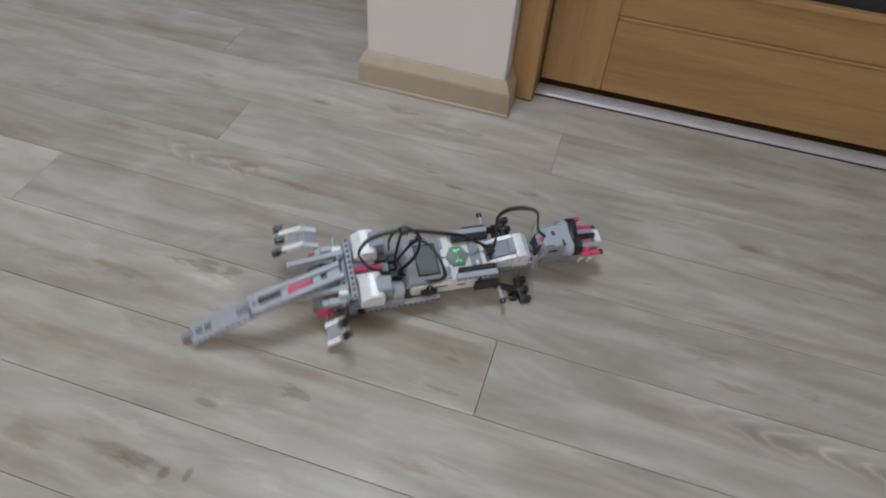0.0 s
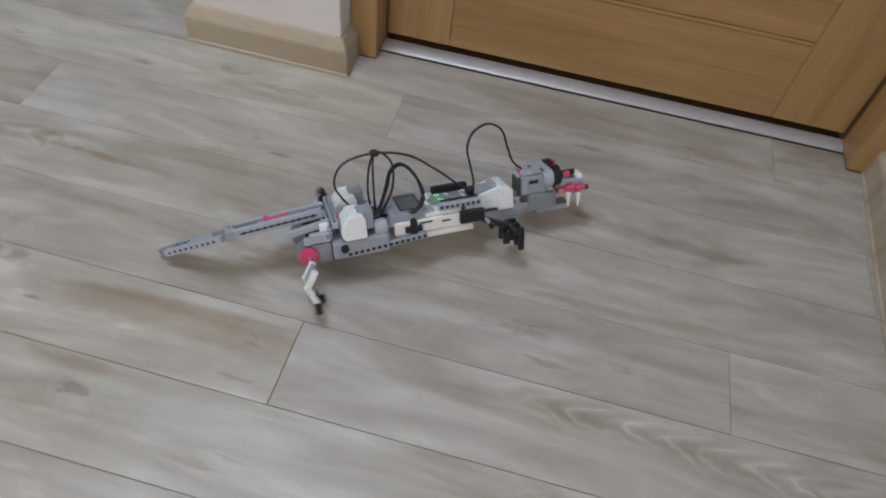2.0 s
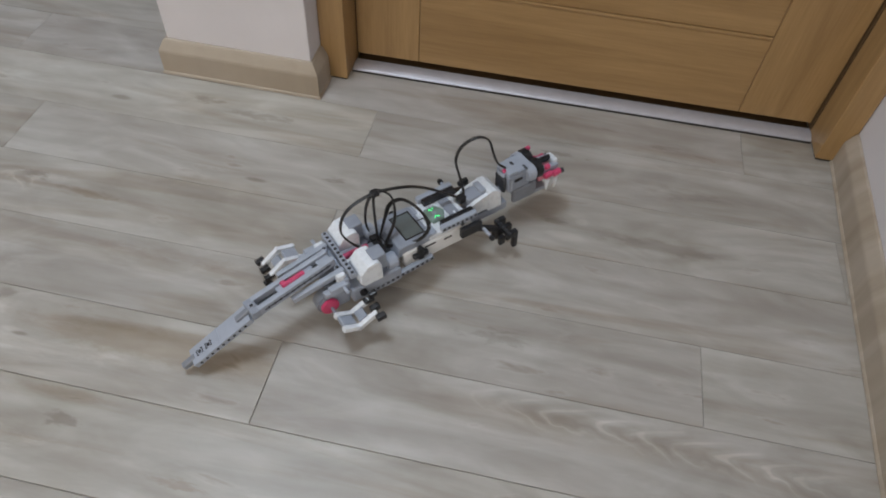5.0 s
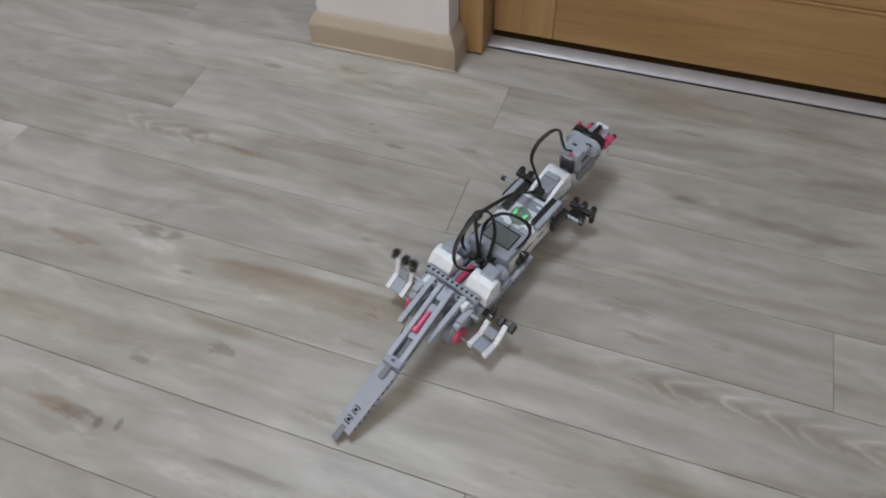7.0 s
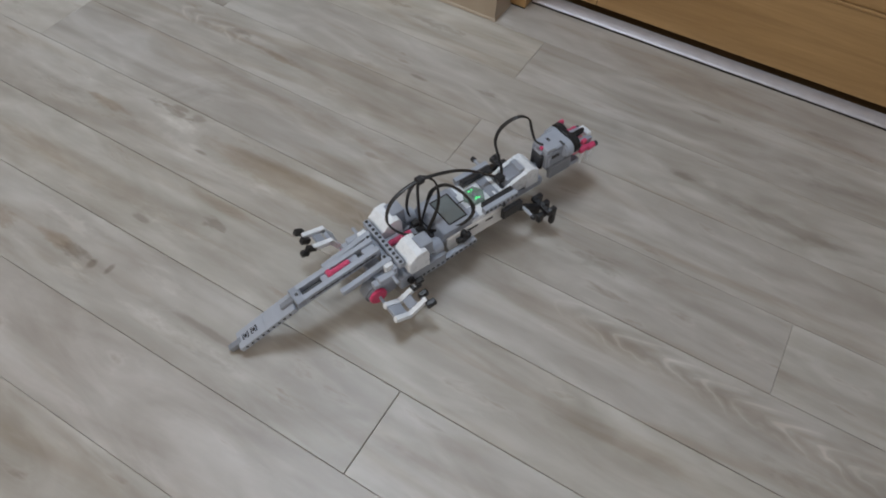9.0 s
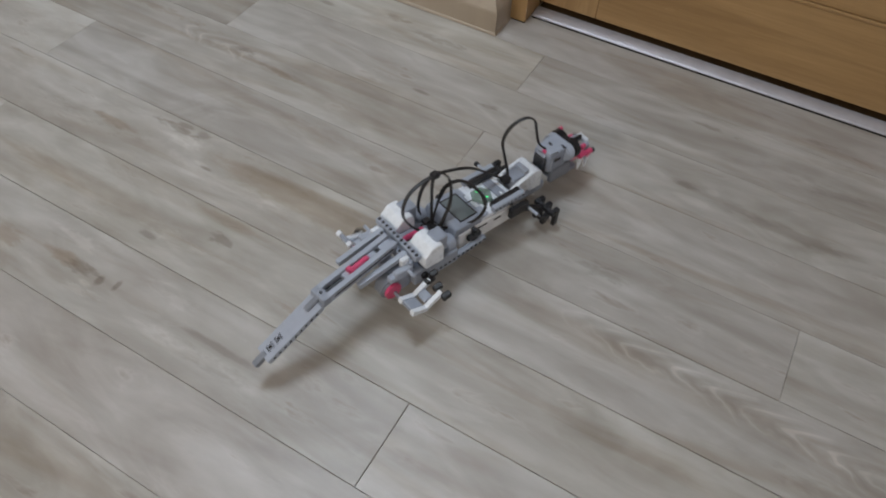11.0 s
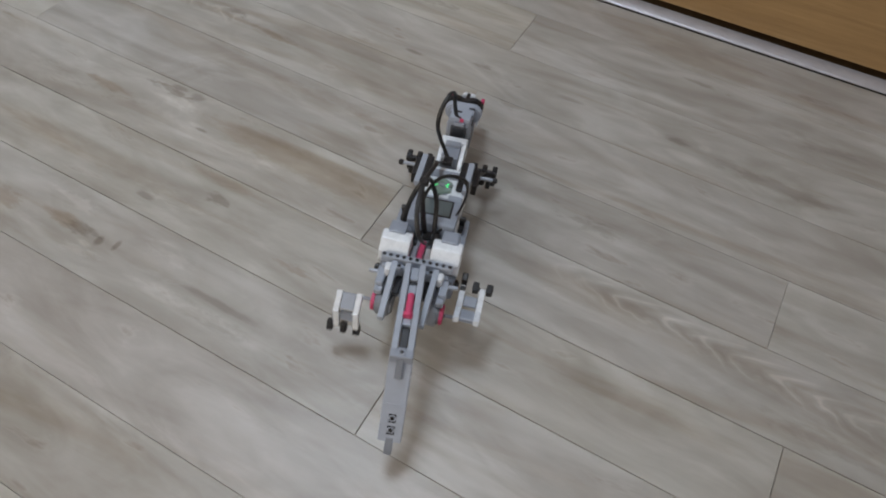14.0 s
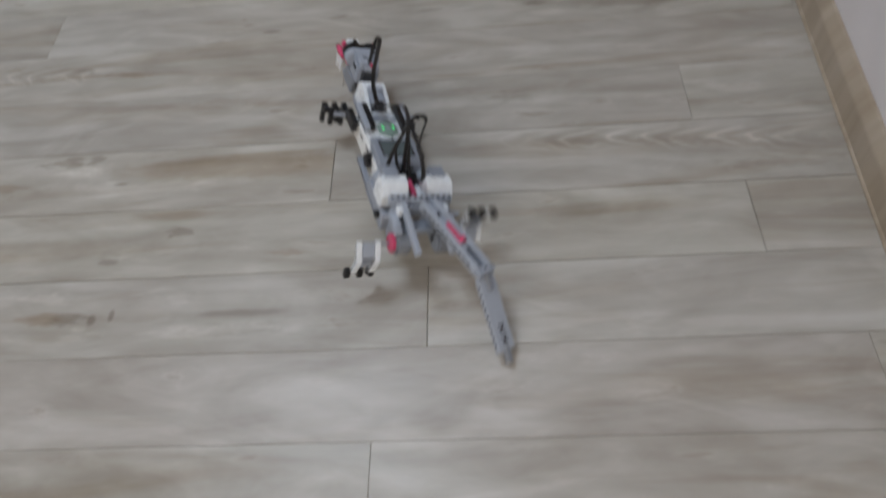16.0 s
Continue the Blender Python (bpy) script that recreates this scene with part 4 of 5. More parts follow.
# ---- the floor's planks ----
def floor():
    """Long planks of one width; each row's butt joint lies at its own place."""
    width, length, gap = 0.126, 1.382, 0.00024
    joint = {0: 0.0, 1: 0.574, 2: 0.0, 3: -0.584, 4: 0.0, -1: 0.626, -2: 0.156, -4: 0.088, -3: 0.72, 5: -0.72, 6: -0.25}
    tone = {(0, -1): (1.0, 0.99, 0.97), (1, -2): (1.14, 1.14, 1.12), (-2, 0): (1.07, 1.08, 1.09), (0, 0): (1.0, 1.0, 1.0),
            (-4, 0): (1.05, 1.05, 1.05), (4, 0): (1.0, 1.0, 1.0), (2, -1): (0.97, 0.96, 0.94)}
    # print marks that can be told apart: place, half length and width, tint, strength
    special = {
        (0, 0): ([(0.30, 0.085, 0.16, 0.030, BROWN, 0.45, 0.5), (0.70, 0.03, 0.2, 0.03, DUSK, 0.4)], (0.34, 0.103, -0.06, 0.30)),
        (0, -1): ([(-0.446, 0.116, 0.026, 0.009, SMOKE, 0.9, 0.7), (-0.405, 0.112, 0.022, 0.012, SMOKE, 0.8, 0.8), (-0.425, 0.086, 0.055, 0.018, WISP, 1.0, 0.8), (-0.365, 0.060, 0.022, 0.006, WISP, 1.0, 0.6), (-0.350, 0.056, 0.016, 0.004, DUSK, 1.0, 0.5), (-0.56, 0.060, 0.08, 0.014, BROWN, 0.9, 0.8), (-0.13, 0.080, 0.30, 0.036, BROWN, 0.9, 0.5), (-0.45, 0.105, 0.10, 0.016, DUSK, 0.9), (-0.62, 0.05, 0.2, 0.03, DUSK, 0.4), (-0.44, 0.085, 0.07, 0.022, WISP, 0.9), (-0.30, 0.045, 0.20, 0.030, WISP, 0.5)], None),
        (-1, -1): ([(-0.330, -0.095, 0.024, 0.009, SMOKE, 0.9, 0.7), (-0.24, -0.012, 0.10, 0.012, BROWN, 0.7, 0.7), (-0.23, -0.045, 0.05, 0.018, DUSK, 0.9), (-0.05, -0.09, 0.07, 0.012, BROWN, 0.7), (-0.5, -0.07, 0.3, 0.03, BROWN, 0.4, 0.6), (-0.30, -0.08, 0.10, 0.025, WISP, 0.8)], None),
        (-2, -1): ([(-0.328, -0.193, 0.009, 0.013, SMOKE, 1.0, 0.5), (-0.300, -0.187, 0.006, 0.013, SMOKE, 1.0, 0.4), (-0.345, -0.207, 0.018, 0.007, WISP, 1.0, 0.6), (-0.400, -0.188, 0.060, 0.016, BROWN, 0.9, 0.8), (-0.17, -0.216, 0.10, 0.016, WISP, 0.9, 0.7), (-0.11, -0.190, 0.10, 0.008, DUSK, 0.8, 0.6), (-0.51, -0.205, 0.05, 0.03, BROWN, 0.8, 0.9), (-0.37, -0.19, 0.05, 0.018, DUSK, 0.9), (-0.12, -0.215, 0.14, 0.020, DUSK, 0.4), (-0.34, -0.218, 0.05, 0.018, WISP, 1.0), (-0.22, -0.16, 0.09, 0.02, WISP, 0.7), (-0.40, -0.155, 0.10, 0.020, WISP, 1.0)], None),
        (2, -1): ([(-0.50, 0.333, 0.07, 0.014, DUSK, 1.0), (-0.40, 0.315, 0.10, 0.016, BROWN, 0.8), (-0.72, 0.35, 0.2, 0.02, BROWN, 0.6)], (-0.64, 0.331, -0.06, 0.12)),
        (3, 0): ([(0.345, 0.440, 0.035, 0.012, SMOKE, 0.9, 0.9), (0.390, 0.447, 0.016, 0.010, WISP, 1.0, 0.5), (0.52, 0.425, 0.14, 0.020, DUSK, 0.9, 0.7), (0.37, 0.412, 0.05, 0.012, WISP, 1.0, 0.7), (0.15, 0.440, 0.040, 0.008, SMOKE, 0.7, 0.7), (-0.15, 0.409, 0.024, 0.006, SMOKE, 0.9, 0.6), (-0.02, 0.44, 0.030, 0.012, DUSK, 0.9), (0.45, 0.43, 0.10, 0.02, DUSK, 0.4)], None),
        (1, -1): ([(0.30, 0.20, 0.10, 0.022, DUSK, 0.6), (-0.2, 0.23, 0.25, 0.02, BROWN, 0.35)], None),
        (4, 0): ([(0.35, 0.60, 0.08, 0.010, DUSK, 0.9), (0.55, 0.55, 0.15, 0.02, DUSK, 0.4)], None),
        (4, -1): ([(-0.460, 0.548, 0.030, 0.009, SMOKE, 0.9, 0.7), (-0.30, 0.58, 0.05, 0.016, DUSK, 1.0), (-0.20, 0.56, 0.10, 0.02, DUSK, 0.7)], None),
    }
    fl = tagged(new("floor"), "greyed oak laminate floor of long narrow planks", "floor", kind="structure")
    rng = random.Random(5)
    meshes = {}
    for row in range(int(YB / width) - 1, int(YF / width) + 2):
        j0 = joint.get(row, rng.uniform(-0.6, 0.7))
        for k in range(-3, 2):
            x0, x1 = j0 + k * length, j0 + (k + 1) * length
            x0, x1 = max(x0, XL - 0.05), min(x1, XR + 0.05)
            if x1 - x0 < 0.02:
                continue
            worn = row in (-2, -1, 0)
            key = round(x1 - x0, 3), worn
            if key not in meshes:
                # the joints most walked over stand open a little wider
                g, b = (0.00042, 0.0006) if worn else (gap, 0.00042)
                h = (x1 - x0) / 2 - g
                w = width / 2 - g
                bm = bmesh.new()
                lv = [[bm.verts.new((sx * (h - i), sy * (w - i), z)) for sx, sy in ((-1, -1), (1, -1), (1, 1), (-1, 1))] for i, z in ((0, -0.010), (0, -b), (b, 0))]
                for a, c in zip(lv, lv[1:]):
                    for q in range(4):
                        bm.faces.new((a[q], a[(q + 1) % 4], c[(q + 1) % 4], c[q]))
                bm.faces.new(lv[2])
                me = bpy.data.meshes.new("plank")
                bm.to_mesh(me)
                bm.free()
                me.materials.append(FLOOR)
                meshes[key] = me
            ob = new("plank", meshes[key])
            ob.parent = fl
            ob.location = ((x0 + x1) / 2, (row + 0.5) * width, 0)
            v = rng.uniform(0.94, 1.05)
            c = tone.get((row, k), (v, v * rng.uniform(0.985, 1.0), v * rng.uniform(0.96, 1.0)))
            ob.color = (*c, 1)
            if (row, k) in special:
                marks, figure = special[row, k]
                cx, cy = (x0 + x1) / 2, (row + 0.5) * width
                own = laminate("greyed_oak_laminate_figured", *OAK_GREY, True, [(x - cx, y - cy, *q) for x, y, *q in marks],
                               figure and (figure[0] - cx, figure[1] - cy, *figure[2:]))
                ob.material_slots[0].link = "OBJECT"
                ob.material_slots[0].material = own


floor()


# ---- what moves ----
# seconds, place on the floor, height, heading, nose-down and lean in degrees
BODY = [
    (0.0, -0.1408, 0.1917, -0.0055, 32.3, 1.7, 16.5),
    (0.2, -0.1297, 0.1981, -0.0082, 27.9, 3.7, -7.7),
    (0.3, -0.1150, 0.2072, -0.0010, 27.5, -1.2, -20.4),
    (0.5, -0.0915, 0.2376, -0.0060, 30.1, 2.7, 0.3),
    (0.7, -0.0548, 0.2168, -0.0067, 25.8, 1.8, 16.1),
    (0.8, -0.0400, 0.2182, -0.0087, 25.7, 2.1, 18.3),
    (1.0, -0.0256, 0.2157, -0.0060, 23.8, 0.3, -2.4),
    (1.2, -0.0046, 0.2237, -0.0017, 26.9, 2.9, -24.5),
    (1.3, 0.0196, 0.2445, 0.0071, 32.1, -1.2, -9.3),
    (1.5, 0.0297, 0.2658, 0.0100, 35.7, 1.7, 25.5),
    (1.7, 0.0710, 0.2609, 0.0067, 30.2, 0.4, -3.4),
    (1.8, 0.0856, 0.2645, 0.0048, 30.5, -0.1, -3.3),
    (2.0, 0.1029, 0.2836, 0.0019, 30.3, -1.3, -24.1),
    (2.2, 0.1261, 0.3074, 0.0079, 33.9, -5.0, 10.5),
    (2.3, 0.1359, 0.3133, 0.0032, 34.0, -2.8, 10.1),
    (2.5, 0.1746, 0.3131, 0.0028, 30.6, -1.8, -1.3),
    (2.7, 0.1832, 0.3245, 0.0100, 30.9, -6.2, -18.0),
    (2.8, 0.1991, 0.3362, 0.0036, 33.6, -2.4, -26.9),
    (3.0, 0.1954, 0.3716, 0.0057, 40.2, -4.0, 9.9),
    (3.2, 0.1834, 0.3596, 0.0009, 36.7, -0.5, 8.5),
    (3.3, 0.1808, 0.3563, -0.0020, 37.1, -1.9, -0.4),
    (3.4, 0.1782, 0.3530, -0.0004, 37.5, -0.9, -6.5),
    (3.5, 0.1755, 0.3497, 0.0038, 38.0, 0.2, -18.6),
    (3.6, 0.1729, 0.3464, 0.0060, 38.4, 1.3, -22.0),
    (3.7, 0.1703, 0.3431, 0.0042, 38.8, 1.3, -14.9),
    (3.8, 0.1677, 0.3398, 0.0064, 39.2, -0.6, 20.0),
    (3.9, 0.1650, 0.3365, 0.0027, 39.7, -2.6, 14.9),
    (4.0, 0.1624, 0.3332, -0.0011, 40.1, -0.5, 8.7),
    (4.1, 0.1598, 0.3299, -0.0009, 40.5, -1.5, -1.5),
    (4.2, 0.1572, 0.3266, 0.0013, 40.9, -0.4, -7.6),
    (4.3, 0.1546, 0.3233, -0.0005, 41.3, 1.6, -1.7),
    (4.4, 0.1519, 0.3201, -0.0003, 41.8, 5.7, 0.2),
    (4.5, 0.1493, 0.3168, -0.0001, 42.2, 1.7, -2.0),
    (4.6, 0.1467, 0.3135, 0.0021, 42.6, -2.2, -3.2),
    (4.7, 0.1441, 0.3102, 0.0024, 43.0, -3.0, -4.2),
    (4.8, 0.1415, 0.3069, 0.0026, 43.4, -3.0, -4.4),
    (4.9, 0.1388, 0.3036, 0.0028, 43.9, -3.0, -4.5),
    (5.0, 0.1362, 0.3003, 0.0030, 44.3, -2.0, -3.7),
    (5.1, 0.1336, 0.2970, 0.0012, 44.7, 2.0, -2.8),
    (5.2, 0.1310, 0.2937, 0.0014, 45.1, 6.1, -0.9),
    (5.3, 0.1283, 0.2904, 0.0016, 45.6, 2.1, -3.1),
    (5.4, 0.1257, 0.2871, 0.0039, 46.0, -1.8, -4.2),
    (5.5, 0.1231, 0.2838, -0.0019, 46.4, -2.5, -0.0),
    (5.6, 0.1204, 0.2804, -0.0017, 47.3, -2.7, -4.7),
    (5.7, 0.1176, 0.2781, -0.0036, 48.2, -2.6, -4.0),
    (5.8, 0.1149, 0.2747, -0.0054, 49.1, -1.5, -2.3),
    (5.9, 0.1111, 0.2714, -0.0092, 49.9, 2.6, -0.7),
    (6.0, 0.1084, 0.2690, 0.0140, 50.9, 8.2, 1.0),
    (6.1, 0.1093, 0.2651, -0.0076, 52.2, 2.8, -0.2),
    (6.2, 0.1092, 0.2613, -0.0021, 53.7, -1.1, -1.3),
    (6.3, 0.1091, 0.2575, 0.0013, 55.0, -2.0, -2.5),
    (6.4, 0.1100, 0.2536, 0.0047, 56.5, -1.9, -2.7),
    (6.5, 0.1099, 0.2498, 0.0031, 57.8, -2.9, 0.2),
    (6.6, 0.1077, 0.2427, 0.0059, 60.1, -1.1, -0.5),
    (6.7, 0.1046, 0.2366, 0.0017, 62.4, 2.6, 2.0),
    (6.8, 0.1024, 0.2305, -0.0004, 64.6, 6.3, 5.4),
    (6.9, 0.1003, 0.2234, -0.0026, 66.8, 2.0, 4.8),
    (7.0, 0.0982, 0.2173, 0.0002, 69.1, -4.1, 0.9),
    (7.1, 0.0977, 0.2164, -0.0034, 69.5, -3.0, 2.4),
    (7.2, 0.0983, 0.2155, -0.0040, 70.0, -2.7, 0.6),
    (7.3, 0.0978, 0.2146, -0.0046, 70.4, -2.3, -1.2),
    (7.4, 0.0983, 0.2137, -0.0052, 70.8, -1.0, -2.1),
    (7.5, 0.0989, 0.2128, 0.0052, 71.3, 2.7, 2.0),
    (7.6, 0.0992, 0.2052, -0.0065, 73.2, 7.7, -0.6),
    (7.7, 0.1005, 0.1975, -0.0051, 75.3, 4.0, -2.3),
    (7.8, 0.1008, 0.1908, -0.0018, 77.3, 0.3, -3.1),
    (7.9, 0.1020, 0.1832, -0.0005, 79.2, -0.3, -3.8),
    (8.0, 0.1033, 0.1755, -0.0002, 81.2, -2.0, -1.9),
    (8.1, 0.1026, 0.1771, -0.0008, 81.2, -2.0, -2.4),
    (8.2, 0.1028, 0.1787, -0.0003, 81.2, -1.9, -3.0),
    (8.3, 0.1030, 0.1813, -0.0008, 81.3, -1.8, -3.5),
    (8.4, 0.1032, 0.1829, -0.0003, 81.3, -1.7, -4.1),
    (8.5, 0.1034, 0.1845, -0.0008, 81.3, -1.7, -4.5),
    (8.6, 0.0999, 0.1702, -0.0000, 78.4, -1.7, -3.9),
    (8.7, 0.0963, 0.1550, 0.0007, 75.6, -1.7, -3.2),
    (8.8, 0.0928, 0.1407, 0.0014, 72.7, -1.7, -2.5),
    (8.9, 0.0892, 0.1255, 0.0012, 69.9, -1.8, -1.9),
    (9.0, 0.0857, 0.1112, 0.0019, 67.0, -1.9, -1.2),
    (9.1, 0.0963, 0.1179, 0.0062, 68.8, 1.4, -16.0),
    (9.2, 0.1078, 0.1256, 0.0084, 70.7, 1.9, -22.0),
    (9.3, 0.1064, 0.1250, 0.0066, 70.6, 2.0, -12.0),
    (9.4, 0.1050, 0.1255, 0.0088, 70.5, 0.0, 6.0),
    (9.5, 0.1027, 0.1260, 0.0050, 70.5, -1.0, 9.2),
    (9.6, 0.1013, 0.1254, 0.0012, 70.4, 1.1, 3.6),
    (9.7, 0.0998, 0.1259, 0.0015, 70.3, 0.1, -6.1),
    (9.8, 0.0974, 0.1264, 0.0037, 70.2, 1.1, -11.7),
    (9.9, 0.0960, 0.1258, 0.0079, 70.2, 2.1, -19.0),
    (10.0, 0.0946, 0.1263, 0.0101, 70.0, 3.1, -22.0),
    (10.1, 0.0932, 0.1268, 0.0083, 70.1, 3.2, -10.0),
    (10.2, 0.0908, 0.1262, 0.0105, 69.9, 1.2, 9.0),
    (10.3, 0.0894, 0.1267, 0.0068, 69.8, -0.8, 12.0),
    (10.4, 0.0880, 0.1272, 0.0050, 69.8, -1.8, -5.7),
    (10.5, 0.0865, 0.1266, 0.0052, 69.7, -1.8, -5.3),
    (10.6, 0.0842, 0.1271, 0.0054, 69.7, -1.7, -5.0),
    (10.7, 0.0828, 0.1276, 0.0056, 69.5, -0.7, -3.6),
    (10.8, 0.0814, 0.1270, 0.0038, 69.6, 3.3, -2.3),
    (10.9, 0.0799, 0.1275, 0.0041, 69.4, 7.3, 0.1),
    (11.0, 0.0775, 0.1280, 0.0043, 69.3, 3.3, -1.6),
    (11.1, 0.0761, 0.1274, 0.0065, 69.3, -0.6, -2.2),
    (11.2, 0.0748, 0.1279, 0.0067, 69.2, -1.6, -2.9),
    (11.3, 0.0734, 0.1284, 0.0069, 69.1, -1.6, -2.5),
    (11.4, 0.0709, 0.1278, 0.0071, 69.1, -1.6, -2.2),
    (11.5, 0.0706, 0.1289, -0.0016, 69.1, -1.1, 0.4),
    (11.6, 0.0719, 0.1226, 0.0065, 71.7, 3.9, -0.5),
    (11.7, 0.0722, 0.1162, 0.0077, 74.3, 8.4, 1.0),
    (11.8, 0.0735, 0.1099, 0.0089, 76.8, 4.9, -1.6),
    (11.9, 0.0748, 0.1026, 0.0121, 79.4, 1.4, -3.2),
    (12.0, 0.0751, 0.0962, 0.0032, 81.9, -1.6, 0.7),
    (12.1, 0.0761, 0.0926, 0.0111, 83.0, 0.2, -4.4),
    (12.2, 0.0772, 0.0880, 0.0090, 84.0, -0.4, -3.9),
    (12.3, 0.0782, 0.0833, 0.0069, 85.0, -0.0, -2.4),
    (12.4, 0.0792, 0.0797, 0.0028, 86.0, 3.4, -0.9),
    (12.5, 0.0803, 0.0750, 0.0226, 87.0, 8.1, -1.0),
    (12.6, 0.0809, 0.0758, 0.0024, 88.2, 3.0, -0.8),
    (12.7, 0.0825, 0.0756, 0.0061, 89.4, -0.7, -2.2),
    (12.8, 0.0831, 0.0764, 0.0078, 90.5, -1.5, -3.6),
    (12.9, 0.0837, 0.0762, 0.0095, 91.8, -1.2, -4.0),
    (13.0, 0.0843, 0.0760, -0.0008, 92.9, -2.8, 0.2),
    (13.1, 0.0881, 0.0696, 0.0111, 95.2, 0.4, -3.1),
    (13.2, 0.0910, 0.0633, 0.0090, 97.5, 4.7, -1.9),
    (13.3, 0.0948, 0.0560, 0.0088, 99.7, 9.1, 0.3),
    (13.4, 0.0986, 0.0496, 0.0087, 102.0, 5.4, -1.5),
    (13.5, 0.1015, 0.0433, 0.0016, 104.3, -1.1, -2.7),
    (13.6, 0.1016, 0.0401, 0.0092, 104.9, 0.2, -2.6),
    (13.7, 0.1017, 0.0369, 0.0079, 105.5, -0.2, -1.9),
    (13.8, 0.1028, 0.0336, 0.0065, 106.1, -0.7, -1.2),
    (13.9, 0.1029, 0.0304, 0.0051, 106.7, -0.2, 0.4),
    (14.0, 0.1030, 0.0272, 0.0247, 107.3, 7.5, 2.2),
    (14.1, 0.1054, 0.0247, 0.0028, 109.0, 7.5, 3.6),
    (14.2, 0.1089, 0.0222, 0.0039, 110.9, 3.6, 1.0),
    (14.3, 0.1113, 0.0197, 0.0069, 112.7, -0.2, -0.5),
    (14.4, 0.1147, 0.0162, 0.0070, 114.4, 0.2, -2.2),
    (14.5, 0.1171, 0.0138, 0.0031, 116.2, -1.6, -3.3),
    (14.6, 0.1167, 0.0138, 0.0033, 115.8, -0.9, -3.7),
    (14.7, 0.1163, 0.0148, 0.0045, 115.3, -0.2, -4.3),
    (14.8, 0.1149, 0.0149, 0.0047, 114.8, 0.7, -4.8),
    (14.9, 0.1145, 0.0149, 0.0059, 114.4, 1.4, -5.3),
    (15.0, 0.1141, 0.0149, 0.0061, 113.9, 2.2, -5.7),
    (15.1, 0.1177, 0.0013, 0.0046, 110.4, 0.7, -4.7),
    (15.2, 0.1222, -0.0123, 0.0021, 107.0, -0.8, -3.8),
    (15.3, 0.1257, -0.0259, 0.0006, 103.5, -2.4, -2.8),
    (15.4, 0.1302, -0.0394, -0.0019, 100.1, -3.9, -1.9),
    (15.5, 0.1337, -0.0530, -0.0034, 96.7, -5.4, -0.9),
    (15.6, 0.1252, -0.0417, 0.0008, 99.2, -3.8, 4.1),
    (15.7, 0.1167, -0.0304, 0.0061, 101.6, -2.3, 9.1),
    (15.8, 0.1071, -0.0190, 0.0103, 104.0, -0.7, 14.0),
    (15.9, 0.0986, -0.0077, 0.0155, 106.5, 0.9, 19.1),
    (16.0, 0.0891, 0.0037, 0.0198, 108.9, 2.5, 24.0),
]
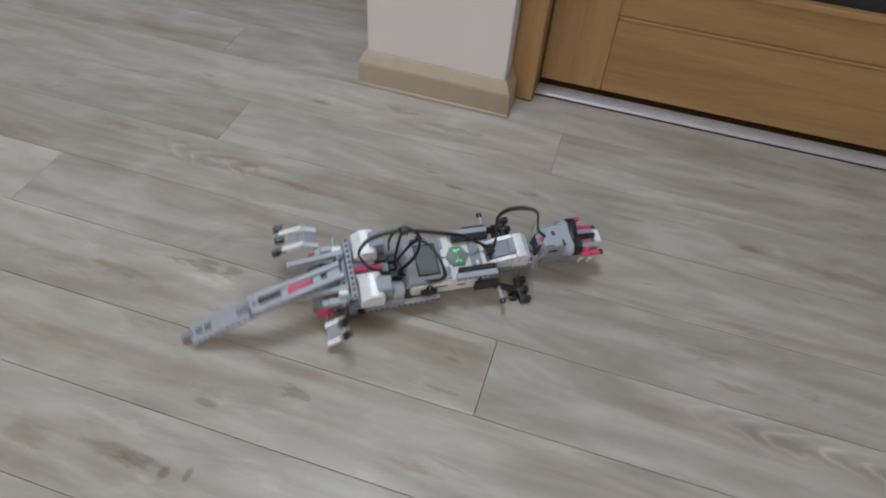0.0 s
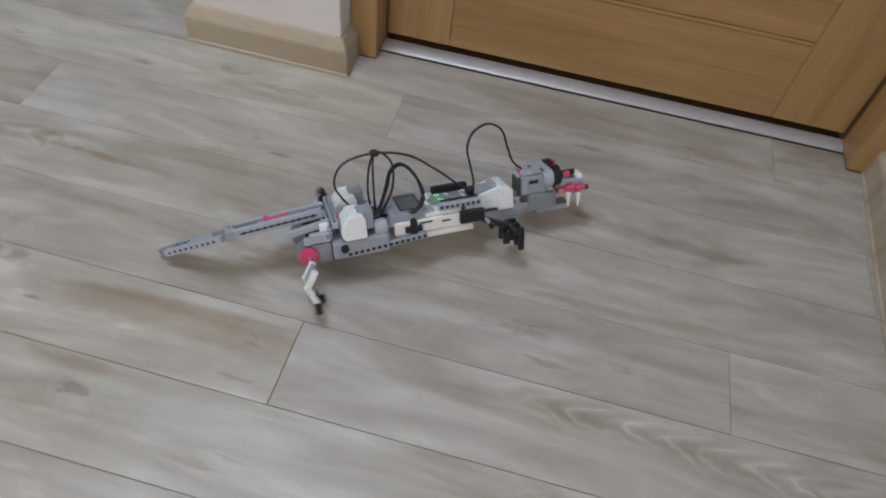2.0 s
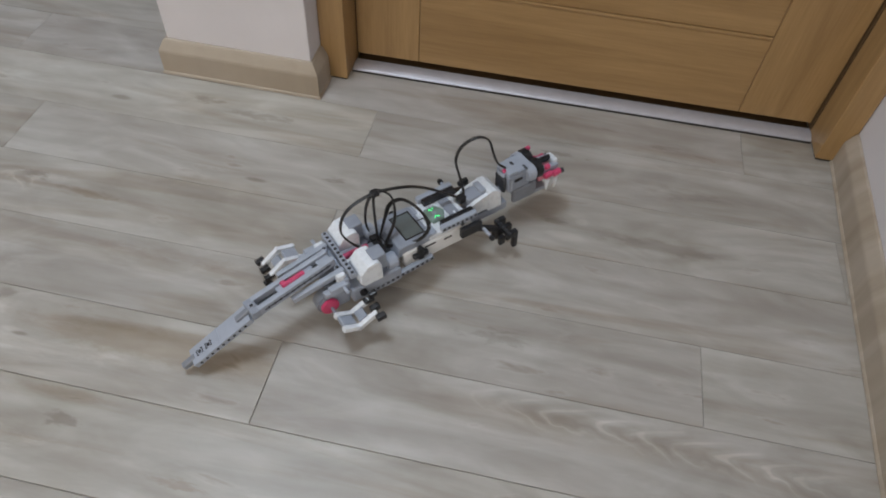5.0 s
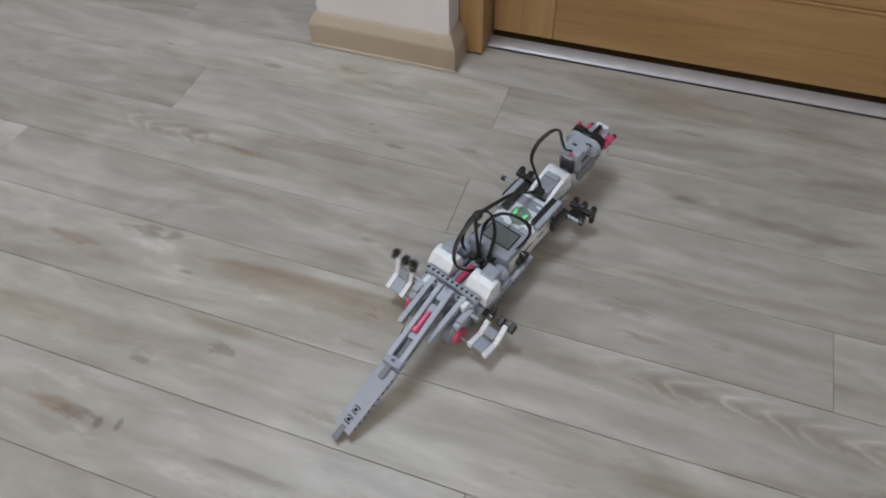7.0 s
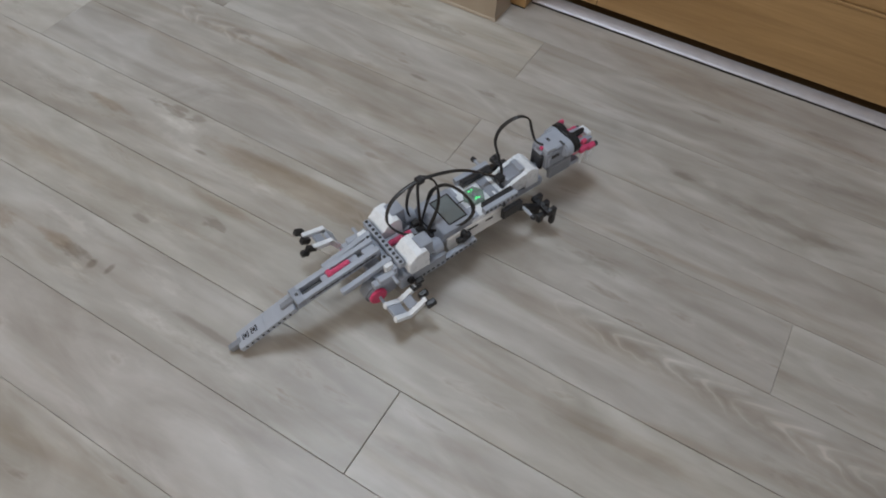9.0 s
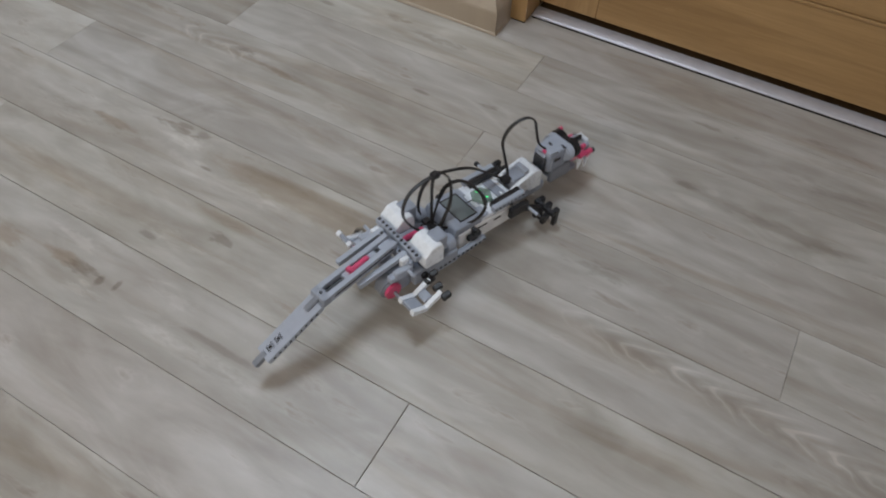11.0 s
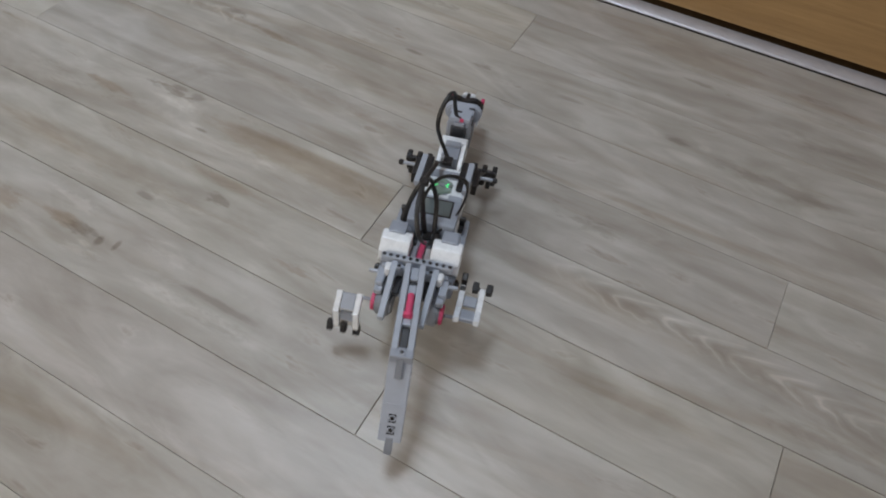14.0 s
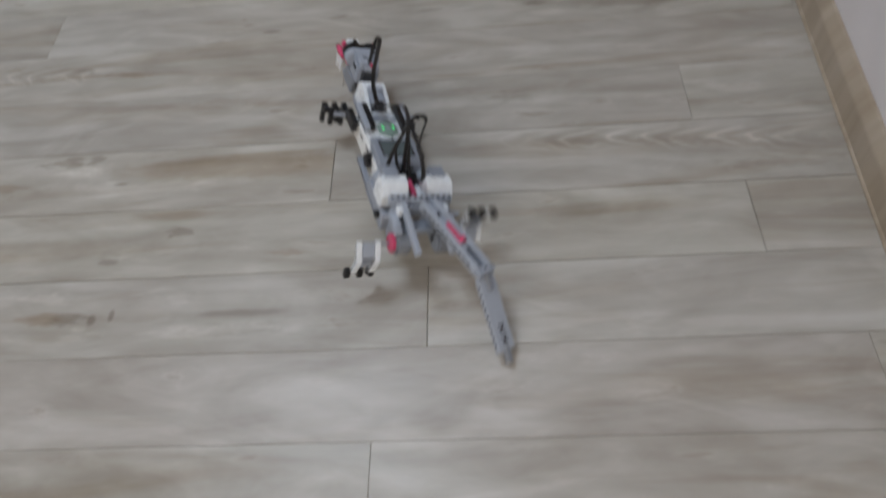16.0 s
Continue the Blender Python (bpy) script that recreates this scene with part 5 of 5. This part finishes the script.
# seconds, turn of the left and right hind legs in degrees
LEGS = [
    (0.0, 180, -70),
    (0.1, 221, -20),
    (0.2, 263, 30),
    (0.3, 304, 80),
    (0.4, 346, 130),
    (0.5, 387, 180),
    (0.6, 428, 217),
    (0.7, 470, 254),
    (0.8, 511, 292),
    (0.9, 553, 329),
    (1.0, 594, 366),
    (1.1, 638, 416),
    (1.2, 683, 466),
    (1.3, 727, 515),
    (1.4, 772, 565),
    (1.5, 816, 615),
    (1.6, 860, 654),
    (1.7, 905, 693),
    (1.8, 949, 732),
    (1.9, 994, 771),
    (2.0, 1038, 810),
    (2.1, 1086, 849),
    (2.2, 1134, 889),
    (2.3, 1182, 928),
    (2.4, 1230, 968),
    (2.5, 1278, 1042),
    (2.6, 1324, 1084),
    (2.7, 1369, 1120),
    (2.8, 1415, 1177),
    (2.9, 1461, 1233),
    (3.0, 1507, 1290),
    (3.1, 1552, 1333),
    (3.2, 1598, 1375),
    (3.3, 1644, 1418),
    (3.4, 1690, 1460),
    (3.5, 1735, 1503),
    (3.6, 1781, 1546),
    (3.7, 1827, 1588),
    (3.8, 1873, 1631),
    (3.9, 1918, 1673),
    (4.0, 1964, 1716),
    (4.1, 2010, 1759),
    (4.2, 2055, 1801),
    (4.3, 1971, 1814),
    (4.4, 1892, 1811),
    (4.5, 1823, 1809),
    (4.6, 1753, 1807),
    (4.7, 1704, 1804),
    (4.8, 1665, 1802),
    (4.9, 1631, 1799),
    (5.0, 1606, 1797),
    (5.1, 1577, 1795),
    (5.2, 1538, 1792),
    (5.3, 1469, 1790),
    (5.4, 1399, 1787),
    (5.5, 1350, 1785),
    (5.6, 1309, 1786),
    (5.7, 1273, 1788),
    (5.8, 1247, 1789),
    (5.9, 1216, 1791),
    (6.0, 1176, 1792),
    (6.1, 1105, 1791),
    (6.2, 1034, 1790),
    (6.3, 983, 1788),
    (6.4, 942, 1787),
    (6.5, 906, 1786),
    (6.6, 880, 1786),
    (6.7, 849, 1785),
    (6.8, 808, 1785),
    (6.9, 737, 1784),
    (7.0, 666, 1784),
    (7.1, 623, 1786),
    (7.2, 590, 1787),
    (7.3, 561, 1789),
    (7.4, 543, 1790),
    (7.5, 520, 1792),
    (7.6, 476, 1793),
    (7.7, 401, 1793),
    (7.8, 327, 1794),
    (7.9, 272, 1794),
    (8.0, 228, 1795),
    (8.1, 208, 1789),
    (8.2, 189, 1748),
    (8.3, 189, 1683),
    (8.4, 190, 1627),
    (8.5, 190, 1616),
    (8.6, 194, 1572),
    (8.7, 199, 1527),
    (8.8, 203, 1468),
    (8.9, 208, 1438),
    (9.0, 212, 1434),
    (9.1, 261, 1459),
    (9.2, 305, 1504),
    (9.3, 350, 1548),
    (9.4, 394, 1593),
    (9.5, 438, 1638),
    (9.6, 482, 1683),
    (9.7, 526, 1728),
    (9.8, 571, 1772),
    (9.9, 615, 1817),
    (10.0, 659, 1862),
    (10.1, 703, 1907),
    (10.2, 747, 1952),
    (10.3, 792, 1996),
    (10.4, 836, 2041),
    (10.5, 920, 2126),
    (10.6, 924, 2151),
    (10.7, 898, 2151),
    (10.8, 868, 2150),
    (10.9, 827, 2150),
    (11.0, 756, 2150),
    (11.1, 685, 2150),
    (11.2, 634, 2150),
    (11.3, 594, 2149),
    (11.4, 558, 2149),
    (11.5, 532, 2149),
    (11.6, 497, 2150),
    (11.7, 452, 2151),
    (11.8, 378, 2151),
    (11.9, 303, 2152),
    (12.0, 248, 2153),
    (12.1, 210, 2152),
    (12.2, 177, 2152),
    (12.3, 154, 2151),
    (12.4, 126, 2151),
    (12.5, 88, 2150),
    (12.6, 19, 2150),
    (12.7, -49, 2150),
    (12.8, -97, 2150),
    (12.9, -135, 2150),
    (13.0, -168, 2150),
    (13.1, -198, 2150),
    (13.2, -232, 2151),
    (13.3, -277, 2151),
    (13.4, -351, 2152),
    (13.5, -426, 2152),
    (13.6, -477, 2152),
    (13.7, -518, 2151),
    (13.8, -553, 2151),
    (13.9, -579, 2150),
    (14.0, -610, 2150),
    (14.1, -643, 2148),
    (14.2, -706, 2146),
    (14.3, -769, 2144),
    (14.4, -812, 2142),
    (14.5, -870, 2135),
    (14.6, -874, 2112),
    (14.7, -879, 2040),
    (14.8, -883, 1987),
    (14.9, -888, 1970),
    (15.0, -892, 1962),
    (15.1, -895, 1932),
    (15.2, -902, 1881),
    (15.3, -870, 1831),
    (15.4, -847, 1810),
    (15.5, -830, 1800),
    (15.6, -795, 1858),
    (15.7, -755, 1917),
    (15.8, -714, 1965),
    (15.9, -669, 2014),
    (16.0, -624, 2072),
]

# seconds, swing of the tail, then droop and swing of its blade in degrees
TAIL = [
    (0.0, 14, -34, -11),
    (0.5, -10, -27, 0),
    (1.0, 14, -33, -20),
    (1.5, 11, -44, -13),
    (2.0, 3, -18, -34),
    (2.5, 18, -32, -21),
    (3.0, -9, -32, -7),
    (5.5, 10, -28, -17),
    (6.0, 9, -42, -21),
    (6.5, 8, -29, -9),
    (7.0, 6, -23, -10),
    (7.5, 4, -48, -14),
    (8.0, 10, -31, -5),
    (8.5, 5, -23, 9),
    (9.0, 2, -32, -16),
    (9.2, -1, -22, -15),
    (9.7, 6, -30, -14),
    (10.6, 8, -30, -8),
    (11.5, 7, -33, -10),
    (12.0, 10, -26, 0),
    (12.5, 11, -56, -34),
    (13.0, 6, -27, -5),
    (13.5, 6, -35, -6),
    (14.0, 6, -56, -2),
    (14.5, 6, -26, 0),
    (15.0, 7, -26, 0),
    (15.5, 8, -18, 0),
    (16.0, 21, -36, -4),
]


def motions():
    walk(robot, [(t, pose(x, y, z, lean, nose, head)) for t, x, y, z, head, nose, lean in BODY])
    walk(tail, [(t, pose(*TAIL_PIVOT, 0, 0, sway)) for t, sway, droop, swing in TAIL])
    walk(tail_blade, [(t, pose(*HINGE, 0, droop, swing)) for t, sway, droop, swing in TAIL])
    for leg, s, k in ((leg_left, 1, 1), (leg_right, -1, 2)):
        walk(leg, [(row[0], pose(*HUB[s], 0, row[k], 0)) for row in LEGS])


motions()
